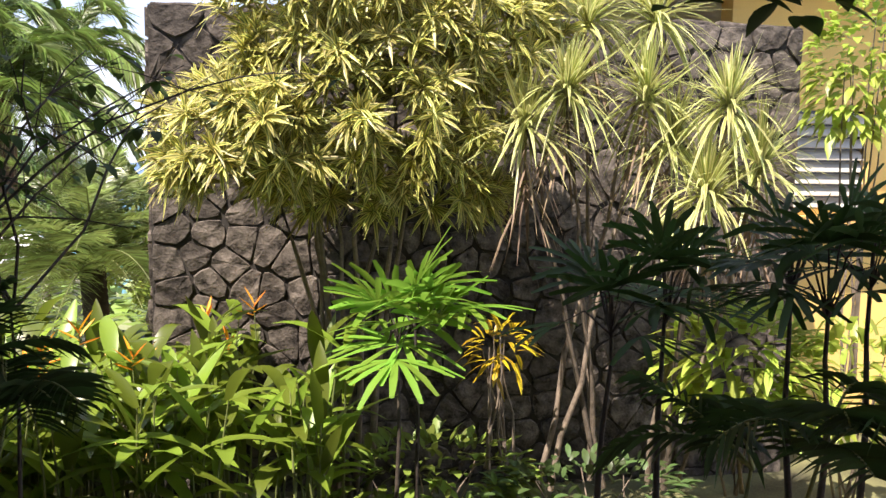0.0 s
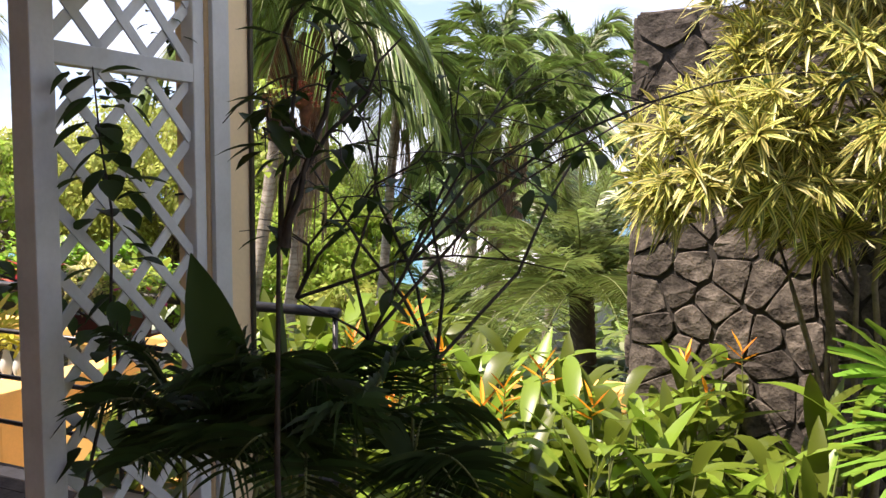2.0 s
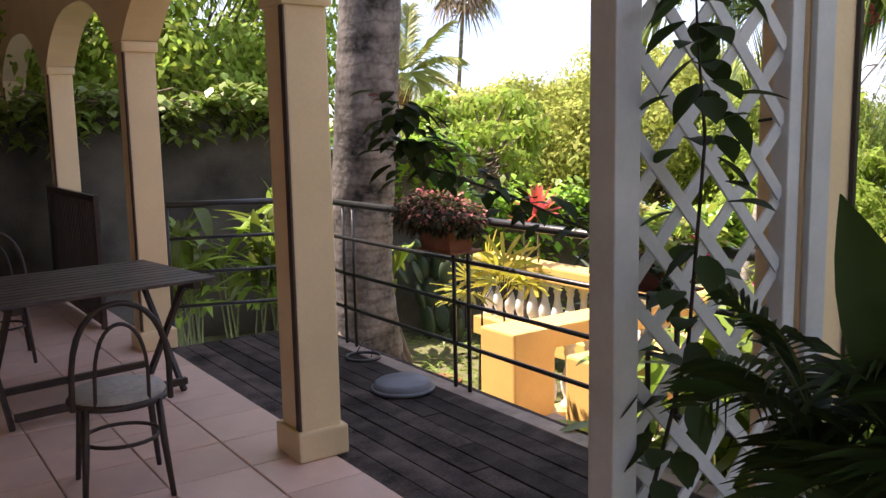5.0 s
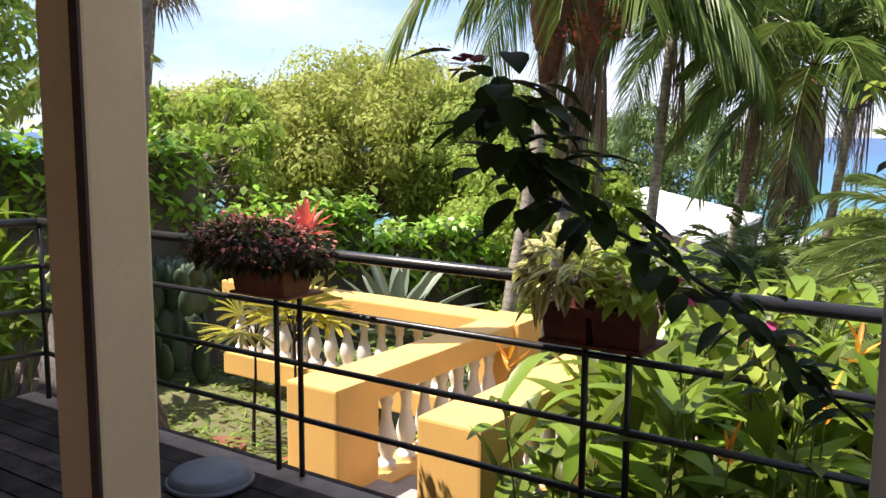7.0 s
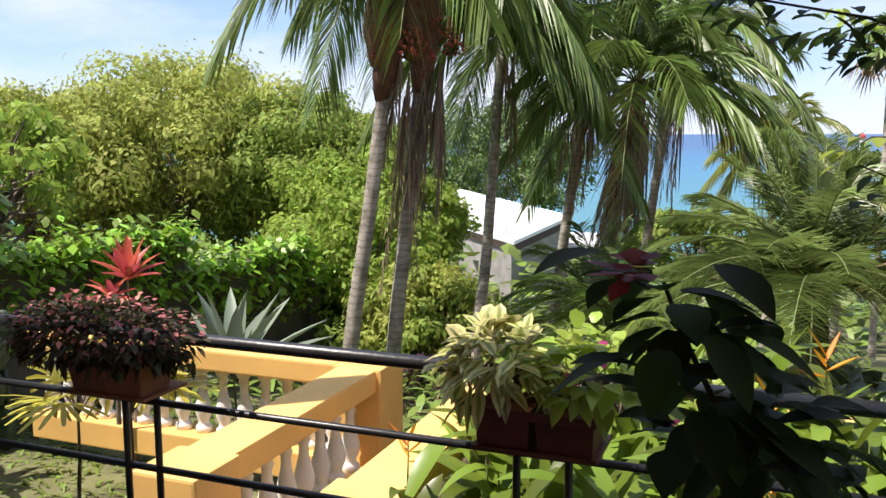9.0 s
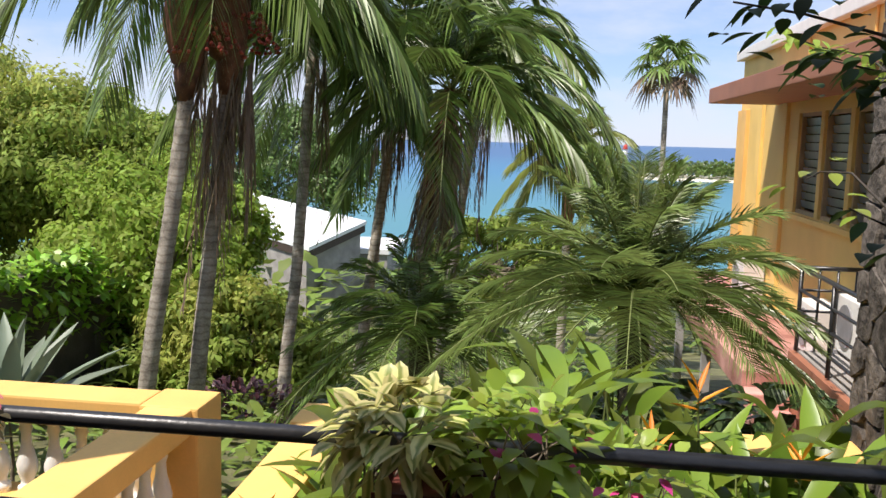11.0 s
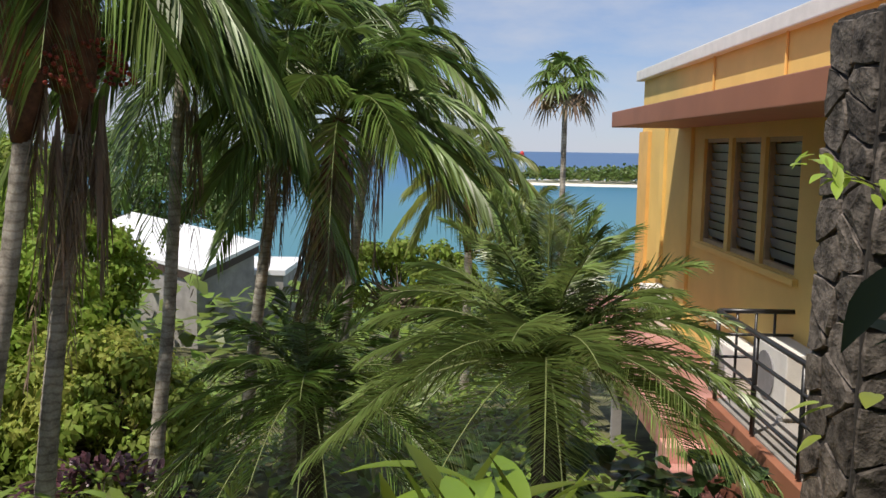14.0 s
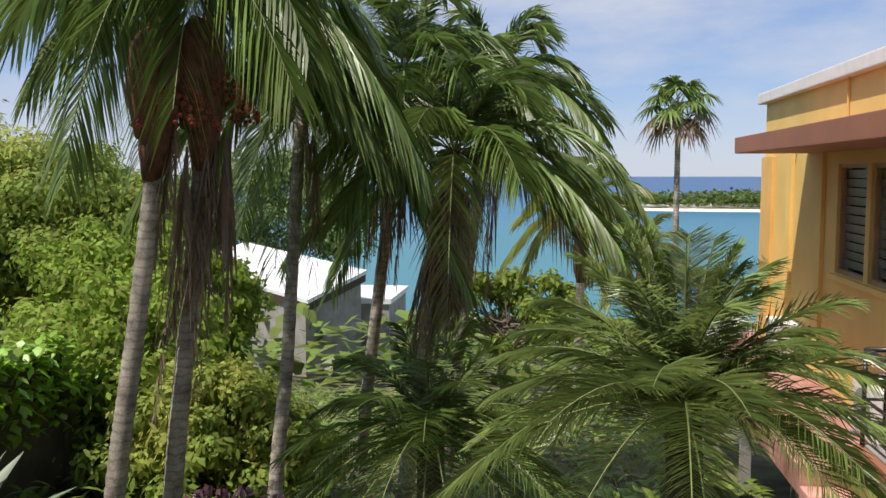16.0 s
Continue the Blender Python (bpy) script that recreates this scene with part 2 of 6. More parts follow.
# leaf green with the shade at the terrace edge put into its colour
M["shaded_green"] = leafmat("shaded_green_leaf", (0.03, 0.055, 0.014), (0.045, 0.078, 0.02), 0.6, 0.35, 0.4, spec=0.2)
M["heliconia"] = leafmat("heliconia_leaf", (0.125, 0.205, 0.024), (0.23, 0.31, 0.04), 0.35, 0.45, 0.65)
M["palm"] = leafmat("palm_leaf", (0.10, 0.165, 0.036), (0.18, 0.265, 0.057), 0.38, 0.3, 0.6)
M["palmlight"] = leafmat("light_palm_leaf", (0.205, 0.255, 0.056), (0.292, 0.328, 0.079), 0.4, 0.35, 0.35)
M["datepalm"] = leafmat("date_palm_leaf", (0.13, 0.20, 0.055), (0.27, 0.345, 0.095), 0.3, 0.3, 0.55)
M["ivy"] = leafmat("ivy_leaf", (0.20, 0.38, 0.03), (0.32, 0.52, 0.055), 0.4, 0.35, 0.5)
M["treelight"] = leafmat("pale_tree_leaf", (0.31, 0.36, 0.075), (0.45, 0.48, 0.115), 0.6, 0.42, 0.3, spec=0.2)
M["treemid"] = leafmat("tree_leaf", (0.18, 0.255, 0.048), (0.29, 0.37, 0.07), 0.6, 0.4, 0.4, spec=0.2)
M["treedark"] = leafmat("dark_tree_leaf", (0.085, 0.158, 0.037), (0.152, 0.221, 0.051), 0.5, 0.3, 0.5)
M["treebright"] = leafmat("bright_tree_leaf", (0.23, 0.335, 0.05), (0.35, 0.46, 0.08), 0.55, 0.52, 0.4, spec=0.25)
M["purple"] = leafmat("purple_leaf", (0.070, 0.025, 0.035), (0.120, 0.050, 0.060), 0.4, 0.25, 0.4)
M["darkpurple"] = leafmat("dark_bushy_leaf", (0.03, 0.045, 0.014), (0.075, 0.05, 0.03), 0.6, 0.3, 0.5, spec=0.2)
M["coral"] = leafmat("coral_flower", (0.500, 0.130, 0.120), (0.620, 0.240, 0.200), 0.6, 0.3, 0.4)
M["darkred"] = leafmat("dark_red_flower", (0.250, 0.015, 0.025), None, 0.6, 0.3, 0.4)
M["pink"] = leafmat("magenta_flower", (0.700, 0.050, 0.300), (0.750, 0.100, 0.380), 0.6, 0.4, 0.2)
M["orange"] = leafmat("orange_bract", (0.800, 0.250, 0.020), (0.850, 0.350, 0.030), 0.5, 0.3, 0.2)
M["cordyline"] = leafmat("red_leaf", (0.420, 0.060, 0.060), (0.600, 0.140, 0.100), 0.4, 0.4, 0.4)
M["agave"] = leafmat("agave_leaf", (0.152, 0.194, 0.135), (0.199, 0.242, 0.171), 0.5, 0.1, 0.2)
M["cactus"] = mat("cactus_skin", (0.05, 0.08, 0.042), 0.55, 0.25, 6, 0.15)
M["creamleaf"] = leafmat("cream_green_leaf", (0.234, 0.272, 0.063), (0.620, 0.580, 0.250), 0.45, 0.35, 0.3, 0.16)


# ---- mesh helpers ----
def bm_box(bm, x0, x1, y0, y1, z0, z1):
    v = [bm.verts.new(p) for p in ((x0, y0, z0), (x1, y0, z0), (x1, y1, z0), (x0, y1, z0), (x0, y0, z1), (x1, y0, z1), (x1, y1, z1), (x0, y1, z1))]
    for f in ((3, 2, 1, 0), (4, 5, 6, 7), (0, 1, 5, 4), (1, 2, 6, 5), (2, 3, 7, 6), (3, 0, 4, 7)):
        bm.faces.new([v[i] for i in f])


def bm_tube(bm, pts, radii, n=8, cap=True):
    """A tube through pts with a radius at each."""
    rings = []
    pts = [Vector(p) for p in pts]
    for i, p in enumerate(pts):
        d = (pts[min(i + 1, len(pts) - 1)] - pts[max(i - 1, 0)]).normalized()
        a = d.orthogonal().normalized() if abs(d.z) > 0.95 else d.cross(Vector((0, 0, 1))).normalized()
        if abs(d.z) > 0.95:
            a = Vector((1, 0, 0)) - d * d.x
            a.normalize()
        b = d.cross(a)
        r = radii[i] if isinstance(radii, (list, tuple)) else radii
        rings.append([bm.verts.new(p + a * math.cos(k * math.tau / n) * r + b * math.sin(k * math.tau / n) * r) for k in range(n)])
    for r0, r1 in zip(rings, rings[1:]):
        for k in range(n):
            bm.faces.new((r0[k], r0[(k + 1) % n], r1[(k + 1) % n], r1[k]))
    if cap:
        bm.faces.new(rings[0][::-1])
        bm.faces.new(rings[-1])


def mesh(name, bm, material, smooth=False, bevel=0.0):
    if bevel:
        bmesh.ops.bevel(bm, geom=list(bm.edges), offset=bevel, segments=2, affect="EDGES", profile=0.6)
    me = bpy.data.meshes.new(name)
    bmesh.ops.recalc_face_normals(bm, faces=list(bm.faces))
    bm.to_mesh(me)
    bm.free()
    me.materials.append(material)
    if smooth:
        me.polygons.foreach_set("use_smooth", [True] * len(me.polygons))
    return me


def part(name, bm, material, parent=None, label="", smooth=False, bevel=0.0, kind=""):
    ob = new(name, mesh(name, bm, material, smooth, bevel))
    ob.parent = parent
    return tagged(ob, label, kind=kind)


def boxpart(name, b, material, parent=None, label="", bevel=0.0, kind=""):
    bm = bmesh.new()
    bm_box(bm, *b)
    return part(name, bm, material, parent, label, bevel=bevel, kind=kind)


def empty(name, m=None):
    e = new(name)
    e.empty_display_size = 0.2
    if m is not None:
        e.matrix_basis = m
    return e


# ---- leaf building ----
class Leaves:
    """Collects leaf blades as strips; every blade is an island of its own."""

    def __init__(self):
        self.v, self.f, self.u = [], [], []

    def blade(self, o, d, L, W, droop=0.3, seg=3, shape="lance", side=None, fold=0.0):
        d = d.normalized()
        s = side if side is not None else d.cross(Vector((0, 0, 1)))
        if s.length < 0.05:
            s = Vector((1, 0, 0))
        s = s.normalized()
        up = s.cross(d)
        base = len(self.v)
        three = fold > 0
        for i in range(seg + 1):
            t = i / seg
            if shape == "lance":
                w = W * (math.sin(math.pi * min(1, 0.12 + t * 0.88)) ** 0.8) * (1 - 0.15 * t) if t < 1 else 0.02 * W
            elif shape == "strap":
                w = W * (0.75 + 0.25 * math.sin(math.pi * t)) * (1 if t < 0.7 else max(0.08, (1 - t) / 0.3))
            elif shape == "finger":
                w = W * (0.3 + 0.7 * min(1, t * 2.2)) * (1 if t < 0.85 else 0.55)
            else:
                w = W * math.sin(math.pi * min(1, 0.1 + 0.9 * t)) if t < 1 else 0.02 * W
            p = o + d * (L * t) + Vector((0, 0, -droop * L * t * t))
            if three:
                self.v += [p - s * w * 0.5 + up * fold * w, p, p + s * w * 0.5 + up * fold * w]
                self.u += [(0, t), (0.5, t), (1, t)]
            else:
                self.v += [p - s * w * 0.5, p + s * w * 0.5]
                self.u += [(0, t), (1, t)]
        k = 3 if three else 2
        for i in range(seg):
            a = base + i * k
            for j in range(k - 1):
                self.f.append((a + j, a + j + 1, a + k + j + 1, a + k + j))

    def frond(self, o, d, L, n=36, leaf=0.4, width=0.03, sag=0.5, rise=0.35, droop=0.5, stem=0.012, back=0.5, start=0.12, wood=None, seg=2, jit=0.12):
        """A feather leaf: a curved midrib with leaflets on both sides."""
        d = d.normalized()
        side = d.cross(Vector((0, 0, 1)))
        side = side.normalized() if side.length > 0.05 else Vector((1, 0, 0))
        pts = [o + d * (L * t) + Vector((0, 0, -sag * L * t * t)) for t in [i / 9 for i in range(10)]]
        if wood is not None:
            wood.append((pts, stem))
        for k in range(n):
            t = start + (1 - start) * (k + 0.5) / n
            i = min(8, int(t * 9))
            p = pts[i].lerp(pts[i + 1], t * 9 - i)
            tan = (pts[i + 1] - pts[i]).normalized()
            up = side.cross(tan)
            ll = leaf * (0.45 + 0.75 * math.sin(math.pi * min(1, 0.15 + t * 0.85)) ** 0.7) * random.uniform(0.85, 1.1)
            for sg in (-1, 1):
                dd = (tan * (back + t * 0.5) + side * sg + up * (rise + random.uniform(-jit, jit))).normalized()
                self.blade(p, dd, ll, width, droop + random.uniform(-jit, jit), seg, "lance", side=tan.cross(dd) + up * 0.3)

    def fan(self, o, d, n=9, L=0.4, W=0.045, spread=2.6, droop=0.25, shape="finger", seg=3):
        """A hand-shaped leaf of n fingers round the tip of its stalk."""
        d = d.normalized()
        s = d.cross(Vector((0, 0, 1)))
        s = s.normalized() if s.length > 0.05 else Vector((1, 0, 0))
        for k in range(n):
            a = (k / (n - 1) - 0.5) * spread + random.uniform(-0.06, 0.06)
            dd = d * math.cos(a) + s * math.sin(a)
            self.blade(o, dd, L * random.uniform(0.85, 1.08) * (1 - 0.18 * abs(a) / spread), W, droop + random.uniform(-0.08, 0.12), seg, shape, side=dd.cross(s.cross(d)), fold=0.12)

    def leafball(self, o, n, r, L, W, droop=0.3, seg=2, shape="oval", flat=0.6):
        for _ in range(n):
            a, b = random.uniform(0, math.tau), random.uniform(-0.4, 1)
            d = Vector((math.cos(a), math.sin(a), b * flat))
            p = o + d * r * random.uniform(0.2, 1)
            self.blade(p, d + Vector((random.uniform(-.5, .5), random.uniform(-.5, .5), random.uniform(-.4, .3))), L * random.uniform(0.7, 1.2), W * random.uniform(0.8, 1.15), droop, seg, shape)

    def done(self, name, material, parent=None, label="", kind=""):
        me = bpy.data.meshes.new(name)
        me.from_pydata(self.v, [], self.f)
        uv = me.uv_layers.new(name="uv")
        idx = np.empty(len(me.loops), dtype=np.int32)
        me.loops.foreach_get("vertex_index", idx)
        uv.data.foreach_set("uv", np.asarray(self.u, dtype=np.float32)[idx].ravel())
        me.polygons.foreach_set("use_smooth", [True] * len(me.polygons))
        me.materials.append(material)
        ob = new(name, me)
        ob.parent = parent
        return tagged(ob, label, kind=kind)


def stalks(name, runs, material, parent=None, label="", n=5, taper=0.35, kind=""):
    """Every stalk is a part of its own; many thin ones are joined as stuff."""
    groups = [runs] if kind == "stuff" else [[r] for r in runs]
    for g in groups:
        bm = bmesh.new()
        for pts, r in g:
            m = len(pts)
            bm_tube(bm, pts, [r * (1 - (1 - taper) * i / (m - 1)) for i in range(m)], n, False)
        part(name, bm, material, parent, label, smooth=True, kind=kind)


def bend(a, b, sag=0.0, n=5, wob=0.0):
    a, b = Vector(a), Vector(b)
    return [a.lerp(b, i / n) + Vector((random.uniform(-wob, wob), random.uniform(-wob, wob), -sag * 4 * (i / n) * (1 - i / n))) for i in range(n + 1)]


# ---- large structure ----
def ground_height(x, y):
    """The garden falls away from the terrace towards the sea."""
    if y < 4.5:
        return -0.7
    s = -0.7 - 0.09 * min(y - 4.5, 5) - 0.17 * max(0, min(y - 9.5, 135))
    return s + 0.07 * noise.noise(Vector((x * 0.6, y * 0.6, 0))) * (1 if y < 40 else 4)


bm = bmesh.new()
xs = [-400, -200, -100, -60, -40, -30] + [-25 + i for i in range(36)] + [14, 20, 30, 50, 90, 150, 400]
ys = [4.3] + [4.5 + 0.8 * i for i in range(20)] + [22, 25, 28, 32, 38, 45, 55, 70, 90, 115, 150]
grid = [[bm.verts.new((x, y, ground_height(x, y))) for x in xs] for y in ys]
for r0, r1 in zip(grid, grid[1:]):
    for k in range(len(xs) - 1):
        bm.faces.new((r0[k], r0[k + 1], r1[k + 1], r1[k]))
part("ground", bm, M["ground"], None, "dark garden soil sloping down from terrace", smooth=True, kind="structure")

SEA = -18.0
bm = bmesh.new()
cols = [-12000, -4500, -1200, -400, -150, -50, 0, 50, 150, 400, 1200, 4500, 12000]
rws = [90, 140, 200, 280, 380, 500, 800, 1500, 3000, 6000, 14000]
grid = [[bm.verts.new((x, y, SEA)) for x in cols] for y in rws]
for r0, r1 in zip(grid, grid[1:]):
    for k in range(len(cols) - 1):
        bm.faces.new((r0[k], r0[k + 1], r1[k + 1], r1[k]))
part("sea", bm, M["water"], None, "turquoise bay deepening to dark blue sea", kind="structure")

# island with beach, scrub and lighthouse
bm = bmesh.new()
n = 60
rim, top, mid = [], [], []
for i in range(n):
    a = math.tau * i / n
    wob = 1 + 0.12 * math.sin(3 * a + 1) + 0.06 * math.sin(7 * a)
    cx, cy = 166, 510
    rim.append(bm.verts.new((cx + 165 * wob * math.cos(a), cy + 42 * wob * math.sin(a), SEA - 0.1)))
    mid.append(bm.verts.new((cx + 158 * wob * math.cos(a), cy + 37 * wob * math.sin(a), SEA + 1.0)))
for i in range(n):
    bm.faces.new((rim[i], rim[(i + 1) % n], mid[(i + 1) % n], mid[i]))
bm.faces.new(mid)
part("island", bm, M["sand"], None, "low island edged by a pale beach", kind="structure")
lv = Leaves()
for _ in range(2600):
    a, r = random.uniform(0, math.tau), math.sqrt(random.random()) * 0.96
    o = Vector((166 + 158 * r * math.cos(a), 510 + 34 * r * math.sin(a), SEA + 1))
    h = random.uniform(6.0, 12.0) * (1.1 - 0.45 * r)
    for _ in range(5):
        d = Vector((random.uniform(-1, 1), random.uniform(-1, 0.4), random.uniform(0.3, 1)))
        lv.blade(o + Vector((random.uniform(-2, 2), random.uniform(-1, 1), h * random.uniform(0.2, 0.9))), d, 2.8, 2.2, 0.2, 2, "oval")
tagged(lv.done("island_scrub", M["far_leaf"], None, "dense low green scrub covering the island", "stuff"), category="scrub")
LHX = 35.0
lh = tagged(empty("lighthouse", pose(LHX, 486, SEA + 7.0)), "white lighthouse with red lantern top on island", "lighthouse")
bm = bmesh.new()
bm_tube(bm, [(0, 0, 0), (0, 0, 5), (0, 0, 9)], [1.9, 1.6, 1.3], 14)
part("tower", bm, M["white"], lh, smooth=True)
bm = bmesh.new()
bm_tube(bm, [(0, 0, 9), (0, 0, 9.3), (0, 0, 9.31), (0, 0, 10.6), (0, 0, 11.6)], [1.8, 1.8, 1.2, 1.2, 0.1], 14)
part("lantern", bm, M["redpaint"], lh, "red lantern room")

# terrace floor, tile by tile where it is seen
TS = 0.4
boxpart("floor_east", (-1.998, 5.5, -4.0, 1.7, -0.35, -0.012), M["grout"], None, "tiled terrace floor beside planting bed", kind="structure")
boxpart("floor", (-12.6, -2.0, -4.0, 3.2, -0.35, -0.012), M["grout"], None, "pinkish terracotta tiled terrace floor", kind="structure")
floor = bpy.data.objects["floor"]
bm = bmesh.new()
bm_box(bm, 0.004, TS - 0.004, 0.004, TS - 0.004, -0.011, 0)
bmesh.ops.bevel(bm, geom=[e for e in bm.edges if all(v.co.z > -0.005 for v in e.verts)], offset=0.003, segments=1, affect="EDGES")
tile_me = mesh("tile", bm, M["tile"])
rest = bmesh.new()
for i in range(45):
    for j in range(18):
        x, y = -12.55 + TS * i, 3.2 - TS * (j + 1)
        if -9.0 < x < -2.0 and j < 7:
            t = new("tile", tile_me)
            t.parent = floor
            t.location = (x, y, random.uniform(-0.0008, 0.0008))
        elif x < -2.05 or y + TS < 1.75:
            bm_box(rest, x + 0.004, x + TS - 0.004, y + 0.004, y + TS - 0.004, -0.011, 0)
part("tiles", rest, M["tile"], floor, kind="stuff")

# deck planks
boxpart("deck", (-7.15, -2.1, 3.2, 4.4, -0.3, -0.06), M["soil"], None, "dark weathered plank deck along the railing", kind="structure")
deck = bpy.data.objects["deck"]
for k in range(9):
    y = 3.206 + k * 0.1325
    cut = random.uniform(-5.5, -3.5)
    for a, b in ((-7.15, cut), (cut, -2.1)):
        bm = bmesh.new()
        bm_box(bm, a + 0.002, b - 0.002, y, y + 0.124, -0.058, -0.014 + random.uniform(-0.003, 0.002))
        # only the outermost plank gets the colour of the sunlit strip
        part("plank", bm, M["deck"] if k < 8 else M["deck_sunlit_edge"], deck, bevel=0.004)
bm = bmesh.new()
bm_box(bm, -7.15, -2.1, 4.4, 4.43, -0.75, -0.02)
part("fascia", bm, M["deck"], deck)


# columns and arches of the arcade
def column(x, label):
    col = tagged(empty("column", pose(x, 3.13, 0)), label, "column", "arcade columns", "structure")
    boxpart("shaft", (-0.112, 0.112, -0.108, 0.108, 0.0, 2.17), M["cream"], col, bevel=0.012)
    boxpart("base", (-0.138, 0.138, -0.134, 0.134, 0.001, 0.15), M["cream"], col, "cream plinth", bevel=0.012)
    boxpart("pad", (-0.135, 0.135, -0.13, 0.13, 2.16, 2.24), M["cream"], col, bevel=0.02)
    boxpart("strip", (0.068, 0.11, -0.116, -0.105, 0.15, 2.16), M["brown_dark"], col, "dark vertical corner strip")
    return col


CX = [-1.9, -4.55, -7.2, -9.85, -12.5]
for x in CX[1:]:
    column(x, "cream painted square column with plinth")


def arch_wall(name, x0, x1, y0, y1, z_spring, z_top, rise, material, side=0.14):
    """A wall over an opening whose underside is a flat arch with rounded haunches."""
    bm = bmesh.new()
    n = 14
    a, b = x0 + side, x1 - side
    low = [(x0, z_spring), (a, z_spring)]
    for i in range(1, n):
        t = i / n
        low.append((a + (b - a) * t, z_spring + rise * (1 - abs(2 * t - 1) ** 2.6)))
    low += [(b, z_spring), (x1, z_spring)]
    rows = []
    for y in (y0, y1):
        rows.append(([bm.verts.new((x, y, z)) for x, z in low], [bm.verts.new((x, y, z_top)) for x, z in low]))
    m = len(low)
    for i in range(m - 1):
        bm.faces.new((rows[0][0][i], rows[0][0][i + 1], rows[0][1][i + 1], rows[0][1][i]))
        bm.faces.new((rows[1][0][i], rows[1][0][i + 1], rows[1][1][i + 1], rows[1][1][i]))
        bm.faces.new((rows[0][0][i], rows[0][0][i + 1], rows[1][0][i + 1], rows[1][0][i]))
        bm.faces.new((rows[0][1][i], rows[0][1][i + 1], rows[1][1][i + 1], rows[1][1][i]))
    for i in (0, m - 1):
        bm.faces.new((rows[0][0][i], rows[1][0][i], rows[1][1][i], rows[0][1][i]))
    return part(name, bm, material, None, "cream painted arch between terrace columns", kind="structure")


for a, b in zip(CX[1:], CX):
    arch_wall("arch_wall", a + 0.001, b - 0.001, 3.0, 3.26, 2.24, 3.1, 0.42, M["cream"])
boxpart("ceiling", (-12.7, 5.6, -4.1, 3.3, 3.1, 3.28), M["cream_ceiling"], None, "cream plaster terrace ceiling slab", kind="structure")
boxpart("wall_back", (-12.7, 5.6, -4.2, -4.0, -0.35, 3.1), M["cream"], None, "cream house wall behind terrace", kind="structure")
boxpart("wall_west", (-12.9, -12.65, -4.2, 3.3, -0.35, 3.1), M["cream"], None, "cream house wall closing terrace end", kind="structure")
boxpart("roof", (-12.9, 5.8, -4.4, 3.36, 3.284, 3.4), M["brown"], None, "flat brown roof edge over terrace", kind="structure")

# planting bed in front of the terrace's open side, and its kerb
boxpart("planting_bed", (-1.99, 5.5, 1.7, 4.5, -0.9, -0.25), M["soil"], None, "dark soil bed below terrace edge", kind="structure")


# ---- rubble stone wall ----
def clip_poly(poly, p, nx, ny):
    out = []
    for i in range(len(poly)):
        a, b = poly[i], poly[(i + 1) % len(poly)]
        da = (a[0] - p[0]) * nx + (a[1] - p[1]) * ny
        db = (b[0] - p[0]) * nx + (b[1] - p[1]) * ny
        if da <= 0:
            out.append(a)
        if da * db < 0:
            t = da / (da - db)
            out.append((a[0] + (b[0] - a[0]) * t, a[1] + (b[1] - a[1]) * t))
    return out


def rubble(w, h, size, rnd):
    """Cells of an irregular stone bond on a w x h face."""
    pts = []
    nx, ny = max(1, round(w / size)), max(1, round(h / (size * 0.82)))
    for j in range(ny):
        for i in range(nx):
            if rnd.random() < 0.1:
                continue
            pts.append(((i + 0.5 + (0.5 if j % 2 else 0) * (nx > 2) * 0.6 + rnd.uniform(-0.36, 0.36)) * w / nx, (j + 0.5 + rnd.uniform(-0.34, 0.34)) * h / ny))
    cells = []
    for p in pts:
        poly = [(0, 0), (w, 0), (w, h), (0, h)]
        for q in pts:
            if q is not p and abs(q[0] - p[0]) + abs(q[1] - p[1]) < 4 * size:
                nx_, ny_ = q[0] - p[0], q[1] - p[1]
                poly = clip_poly(poly, ((p[0] + q[0]) / 2, (p[1] + q[1]) / 2), nx_, ny_)
        if len(poly) > 2:
            cells.append(poly)
    return cells


def stone_piece(poly, parent, m, rnd, gap=0.001, proud=0.024):
    cx = sum(p[0] for p in poly) / len(poly)
    cy = sum(p[1] for p in poly) / len(poly)
    ring = []
    for i in range(len(poly)):
        a, b = poly[i], poly[(i + 1) % len(poly)]
        e = math.hypot(b[0] - a[0], b[1] - a[1])
        steps = 1 if e < 0.1 else 2 if e < 0.25 else 3
        for s in range(steps):
            t = s / steps
            x, y = a[0] + (b[0] - a[0]) * t, a[1] + (b[1] - a[1]) * t
            d = math.hypot(x - cx, y - cy) or 1
            k = max(0.3, (d - gap - rnd.uniform(0, 0.009) - (0.016 if s == 0 else 0)) / d)
            ring.append((cx + (x - cx) * k, cy + (y - cy) * k))
    h = proud * rnd.uniform(0.55, 1.3)
    tilt = (rnd.uniform(-0.05, 0.05), rnd.uniform(-0.05, 0.05))
    bm = bmesh.new()
    lo = [bm.verts.new((x, y, -0.01)) for x, y in ring]
    mi = [bm.verts.new((x, y, h * 0.7)) for x, y in ring]
    hi = []
    for x, y in ring:
        sx, sy = cx + (x - cx) * 0.95, cy + (y - cy) * 0.95
        hi.append(bm.verts.new((sx, sy, h + (sx - cx) * tilt[0] + (sy - cy) * tilt[1] + rnd.uniform(-0.008, 0.008))))
    c = bm.verts.new((cx, cy, h * 1.05 + rnd.uniform(-0.006, 0.01)))
    n = len(ring)
    for i in range(n):
        j = (i + 1) % n
        bm.faces.new((lo[i], lo[j], mi[j], mi[i]))
        bm.faces.new((mi[i], mi[j], hi[j], hi[i]))
        bm.faces.new((hi[i], hi[j], c))
    ob = part("stone", bm, M["stone"], parent)
    ob.matrix_basis = m
    return ob


